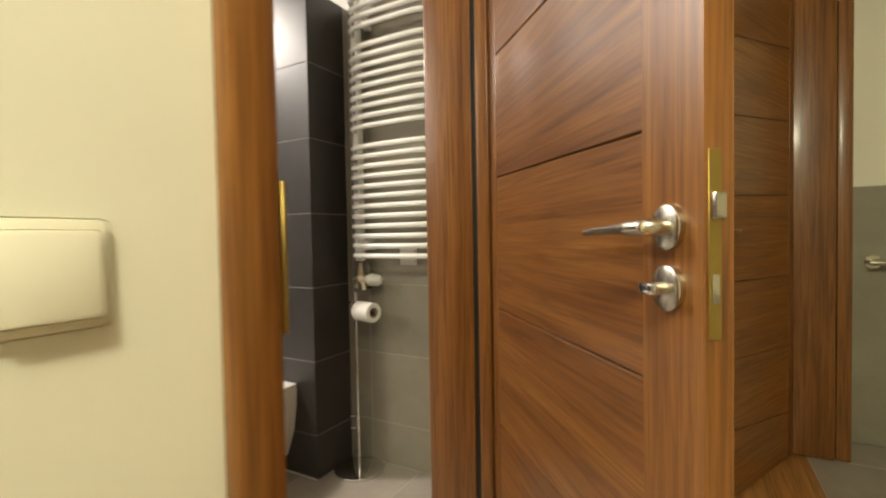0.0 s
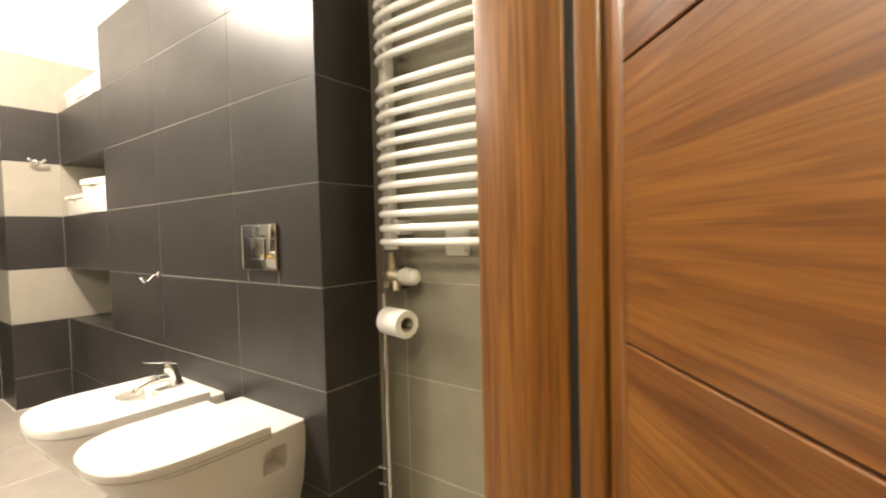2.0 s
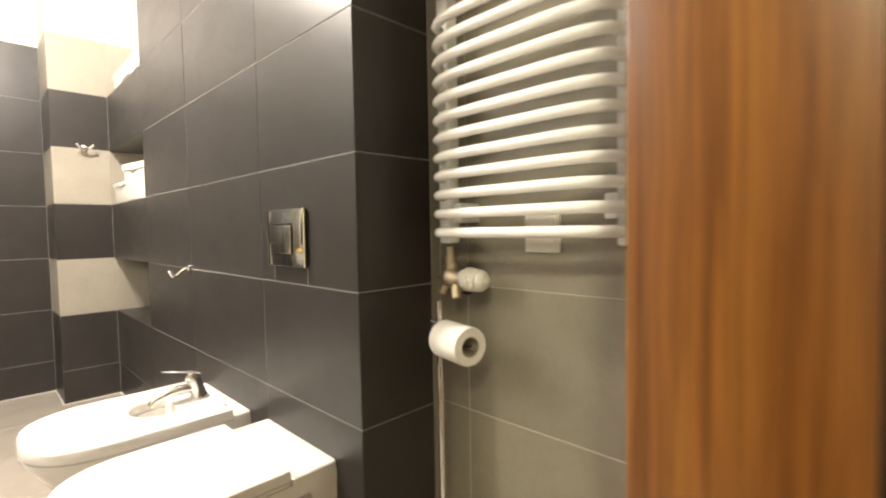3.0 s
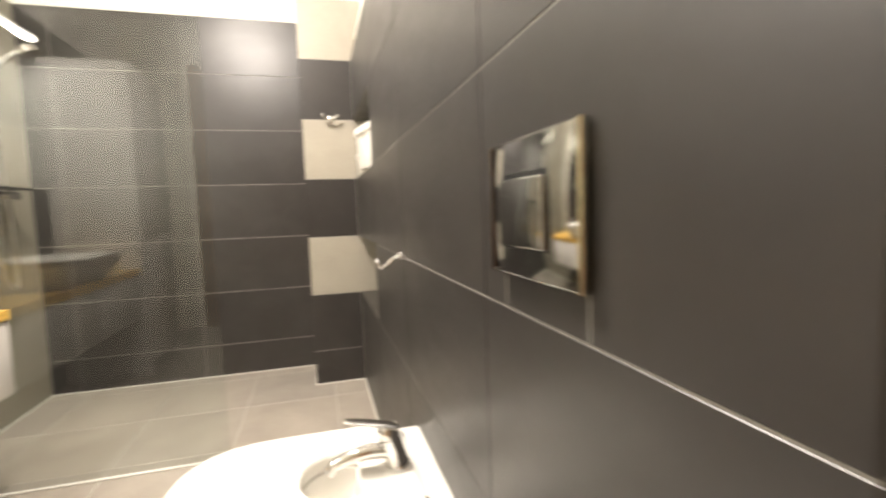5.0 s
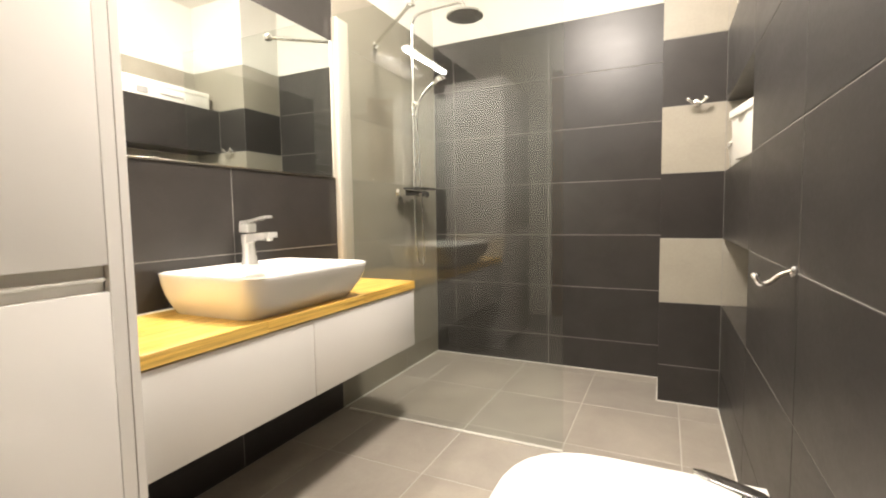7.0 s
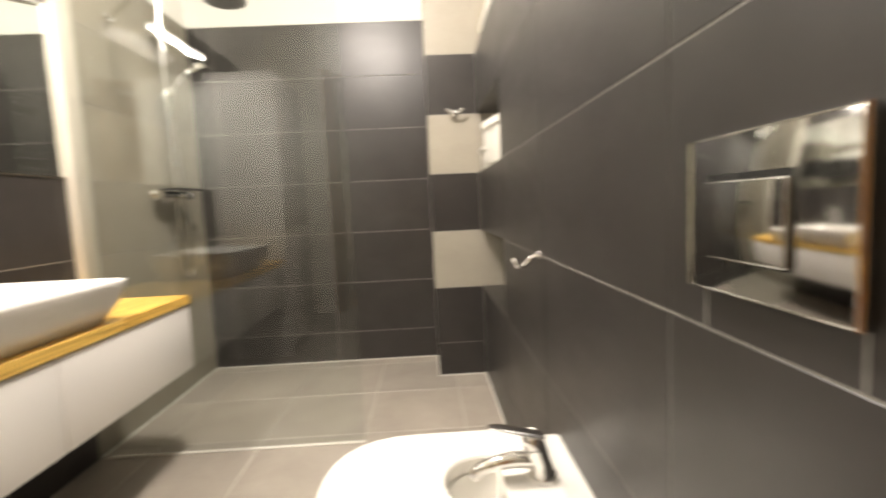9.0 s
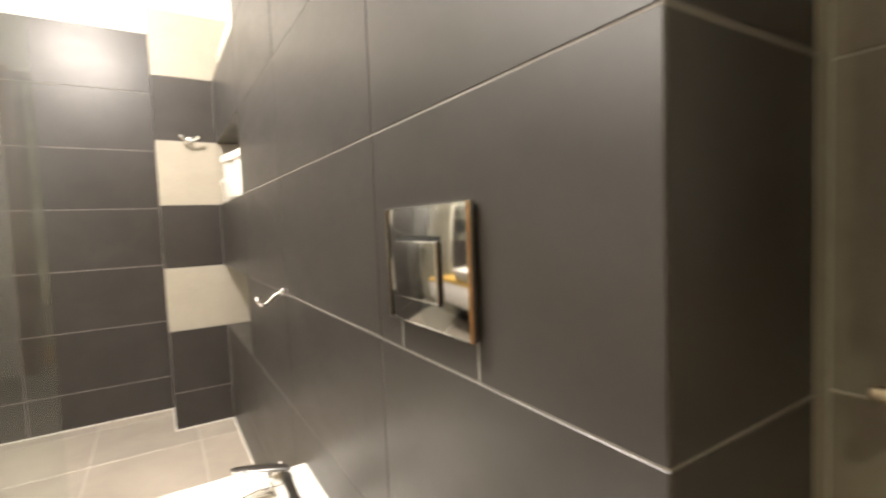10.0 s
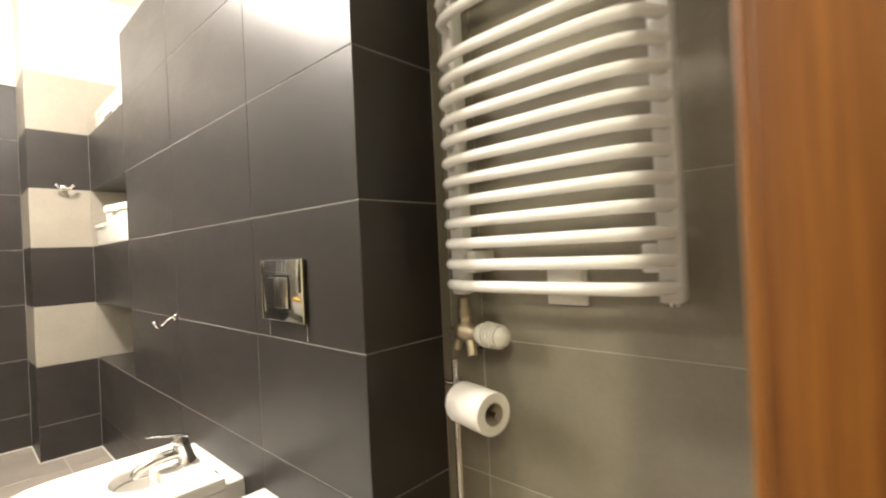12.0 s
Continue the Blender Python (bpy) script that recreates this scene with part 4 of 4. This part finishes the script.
# ---------- shower ----------
screen = thing("shower_screen", "frameless clear glass shower screen with wall channel", "shower screen", (GX, 0.64, 0))
gl = part("pane", box(GX - 0.004, GX + 0.004, Y_SINK + 0.006, 1.150, 0.004, 1.80), GLASS, screen, smooth=False)
gl.visible_shadow = False
part("wall_channel", box(GX - 0.078, GX + 0.013, Y_SINK + 0.001, Y_SINK + 0.030, 0.632, 1.79, 0.004), CHANNEL, screen, "pale metal wall channel")
part("bottom_seal", box(GX - 0.006, GX + 0.006, Y_SINK + 0.034, 1.150, 0.0006, 0.007, 0.001, 1), PLASTIC, screen)
part("brace", tube([(-3.28, Y_SINK + 0.002, 1.775), (GX - 0.006, 0.53, 1.775)], 0.008, 12), CHROME, screen)
part("brace_flange", tube([(-3.28, Y_SINK + 0.001, 1.775), (-3.275, Y_SINK + 0.012, 1.775)], 0.017, 16), CHROME, screen)
part("brace_clamp", box(GX - 0.014, GX + 0.010, 0.515, 0.545, 1.760, 1.790, 0.003), CHROME, screen)

SX = -3.565
shower = thing("shower_column", "chrome shower column with thermostat and rain head", "shower", (SX, Y_SINK, 1.0))
mixer = part("thermostat", tube([(SX - 0.14, Y_SINK + 0.062, 1.03), (SX - 0.10, Y_SINK + 0.062, 1.03), (SX - 0.098, Y_SINK + 0.062, 1.03), (SX + 0.098, Y_SINK + 0.062, 1.03), (SX + 0.10, Y_SINK + 0.062, 1.03), (SX + 0.14, Y_SINK + 0.062, 1.03)], [0.021, 0.021, 0.018, 0.018, 0.021, 0.021], 22), CHROME, shower)
for dx in (-0.075, 0.075):
    part("wall_union", tube([(SX + dx, Y_SINK + 0.001, 1.03), (SX + dx, Y_SINK + 0.02, 1.03), (SX + dx, Y_SINK + 0.055, 1.03)], [0.030, 0.020, 0.013], 18), CHROME, mixer)
part("soap_shelf", box(SX - 0.11, SX + 0.11, Y_SINK + 0.045, Y_SINK + 0.15, 1.052, 1.060, 0.003), DARK_PLASTIC, shower)
part("riser", tube(arc([(SX, Y_SINK + 0.062, 1.05), (SX, Y_SINK + 0.062, 1.4), (SX, Y_SINK + 0.062, 1.90), (SX, Y_SINK + 0.072, 1.985), (SX, Y_SINK + 0.12, 2.02), (SX, Y_SINK + 0.30, 2.03), (SX, Y_SINK + 0.37, 2.023), (SX, Y_SINK + 0.385, 1.985)], 8), 0.0085, 14), CHROME, shower)
part("rain_head", tube([(SX, 0.511, 1.985), (SX, 0.511, 1.968), (SX, 0.511, 1.962), (SX, 0.511, 1.950), (SX, 0.511, 1.948)], [0.016, 0.018, 0.095, 0.098, 0.094], 40), CHROME, shower, "round flat rain shower head")
part("wall_bracket", tube([(SX, Y_SINK + 0.001, 1.80), (SX, Y_SINK + 0.055, 1.80)], [0.018, 0.012], 14), CHROME, shower)
slide = part("slider", tube([(SX, Y_SINK + 0.062, 1.50), (SX, Y_SINK + 0.062, 1.55)], 0.018, 16), CHROME, shower)
part("slider_knob", tube([(SX, Y_SINK + 0.062, 1.525), (SX + 0.02, Y_SINK + 0.10, 1.53)], 0.012, 12), CHROME, slide)
hand = part("hand_shower", tube(arc([(SX + 0.01, Y_SINK + 0.085, 1.47), (SX + 0.01, Y_SINK + 0.11, 1.55), (SX, Y_SINK + 0.17, 1.62), (SX - 0.01, Y_SINK + 0.24, 1.65)], 6), [0.0075] * 10 + [0.010] * 9, 14), CHROME, shower)
part("spray_face", tube([(SX - 0.01, Y_SINK + 0.22, 1.655), (SX - 0.01, Y_SINK + 0.235, 1.628)], [0.03, 0.036], 22), CHROME, hand)
part("lower_knob", tube([(SX, Y_SINK + 0.062, 1.17), (SX, Y_SINK + 0.062, 1.20)], 0.016, 16), CHROME, shower)
part("hose", tube(arc([(SX + 0.02, Y_SINK + 0.07, 1.01), (SX + 0.02, Y_SINK + 0.075, 0.80), (SX + 0.012, Y_SINK + 0.08, 0.66), (SX - 0.02, Y_SINK + 0.09, 0.62), (SX - 0.045, Y_SINK + 0.09, 0.68), (SX - 0.04, Y_SINK + 0.085, 0.95), (SX - 0.02, Y_SINK + 0.08, 1.25), (SX + 0.01, Y_SINK + 0.085, 1.47)], 8), 0.0065, 10), CHROME, shower, "flexible chrome shower hose")

# ---------- ceiling lamps ----------
for lx, ly in (LAMP_AT, HALL_AT):
    cl = thing("ceiling_lamp", "round opal flush ceiling lamp, lit", "ceiling light", (lx, ly, CEIL), group="flush ceiling lamps")
    part("base", tube([(lx, ly, CEIL - 0.0005), (lx, ly, CEIL - 0.018)], 0.14, 40), ENAMEL, cl)
    part("dome", tube([(lx, ly, CEIL - 0.0185), (lx, ly, CEIL - 0.03), (lx, ly, CEIL - 0.040), (lx, ly, CEIL - 0.055)], [0.13, 0.125, 0.095, 0.02], 40), DOME, cl, "glowing opal dome")

# white joints where walls meet the floor
for q in ((X_FAR, X_FAR + 0.006, Y_SINK, Y_COL), (X_FAR, X_COL, Y_COL - 0.006, Y_COL), (X_COL, X_COL + 0.006, Y_COL, Y_WC), (X_COL, X_WC0, Y_WC - 0.006, Y_WC), (X_FAR + 0.006, GX - 0.01, Y_SINK, Y_SINK + 0.006)):
    tagged(mesh_ob("silicone_joint", box(*q, 0.0, 0.005, 0.002), PLASTIC), "white silicone joint along the floor", "trim", kind="structure")

# ---------- tiles, last ----------
UX, UZ, UY = (1, 0, 0), (0, 0, 1), (0, 1, 0)
# toilet wall: face looks to -y
lay_tiles(wall_wc, (0, Y_WC, 0), (1, 0, 0), UZ, [X_WC1, -2.314, -1.714, X_WC0], Z_ROWS, DARK_TILE)


def niche_front(i, j):
    return None if j in (2, 4, 6) else DARK_TILE


lay_tiles(wall_wc, (0, Y_WC, 0), UX, UZ, [X_COL, X_WC1], Z_ROWS, niche_front)
# its end towards the radiator: looks to +x
lay_tiles(wall_wc, (X_WC0, 0, 0), UY, UZ, [Y_WC, 1.936, Y_RAD], Z_ROWS, lambda i, j: TAUPE_TILE if i else DARK_TILE)
# niche shelves, tops and soffits, side and back
for zt in (0.48, 1.08, 1.68):
    lay_tiles(wall_wc, (0, 0, zt), UX, UY, [X_COL, X_WC1], [Y_WC, Y_RAD], DARK_TILE)
for zt in (0.78, 1.38):
    lay_tiles(wall_wc, (0, 0, zt), UY, UX, [Y_WC, Y_RAD], [X_COL, X_WC1], DARK_TILE)
for za, zb in ((0.48, 0.78), (1.08, 1.38), (1.68, 1.98)):
    lay_tiles(wall_wc, (X_WC1, 0, 0), (0, -1, 0), UZ, [-Y_RAD, -Y_WC], [za, zb], DARK_TILE)
    lay_tiles(wall_wc, (0, Y_RAD, 0), UX, UZ, [X_COL, X_WC1], [za, zb], TAUPE_TILE if zb < 1.5 else BEIGE_TILE)
lay_tiles(wall_wc, (0, 0, TOP), UX, UY, [X_WC1, -2.314, -1.714, X_WC0], [Y_WC, Y_RAD], DARK_TILE)


# pillar: looks to +x, and its flank to -y
def band(i, j):
    return BEIGE_TILE if j in (2, 4, 6) else DARK_TILE


lay_tiles(column, (X_COL, 0, 0), UY, UZ, [Y_COL, Y_WC, Y_RAD], Z_ROWS, lambda i, j: band(i, j) if i == 0 or j in (2, 4, 6) else None)
lay_tiles(column, (0, Y_COL, 0), UX, UZ, [X_FAR, X_COL], Z_ROWS, band)
# cut joints under the flush plate
for jx in (-1.640, -1.466):
    part("cut_joint", box(jx - 0.0012, jx + 0.0012, Y_WC - 0.0008, Y_WC + 0.001, 0.782, 0.824), GROUT, wall_wc, smooth=False)
# tiled pipe box in the corner beside the radiator
pipe_box = wall("wall_pipe_box", [(-0.648, X_IN - 0.004, 1.846, Y_RAD + 0.05, 0, TOP)], GROUT, "narrow tiled pipe box in the corner")
lay_tiles(pipe_box, (-0.6495, 0, 0), (0, -1, 0), UZ, [-Y_RAD, -1.8445], Z_ROWS, TAUPE_TILE)
lay_tiles(pipe_box, (0, 1.8445, 0), UX, UZ, [-0.6495, X_IN - 0.004], Z_ROWS, TAUPE_TILE)
# inner face of the door wall
lay_tiles(wall_door, (X_IN - 0.0015, 0, 0), (0, -1, 0), UZ, [-Y_RAD, -(Y_RIGHT + 0.088)], Z_ROWS, TAUPE_TILE)
# radiator wall
lay_tiles(wall_back, (0, Y_RAD, 0), UX, UZ, [X_WC0, -1.165, X_IN - 0.001], Z_ROWS, TAUPE_TILE)
# shower end
lay_tiles(wall_far, (X_FAR, 0, 0), UY, UZ, [Y_SINK, 0.265, 0.865, Y_COL], Z_ROWS, DARK_TILE)
# sink wall and shower side wall: look to +y
lay_tiles(wall_sink, (0, Y_SINK, 0), (-1, 0, 0), UZ, [-X_IN, 1.17, 1.77, 2.37, -GX], Z_ROWS, DARK_TILE)
lay_tiles(wall_sink, (0, Y_SINK, 0), (-1, 0, 0), UZ, [-GX, 3.545, -X_FAR], Z_ROWS, TAUPE_TILE)
# floor
xs = [X_FAR, -3.86, -3.44, -3.02, -2.60, -2.18, -1.76, -1.34, -0.92, X_IN + 0.25]
ys = [Y_SINK, 0.318, 0.73, 1.142, 1.554, Y_RAD]
lay_tiles(floor_bath, (0, 0, 0), UX, UY, xs, ys, FLOOR_TILE, 0.0045)
lay_tiles(hall_tiled, (0, 0, -0.004), UX, UY, [0.507 + 0.4114 * k for k in range(9)], [2.85 - 0.42 * k for k in range(14, -1, -1)], FLOOR_TILE, 0.0045)
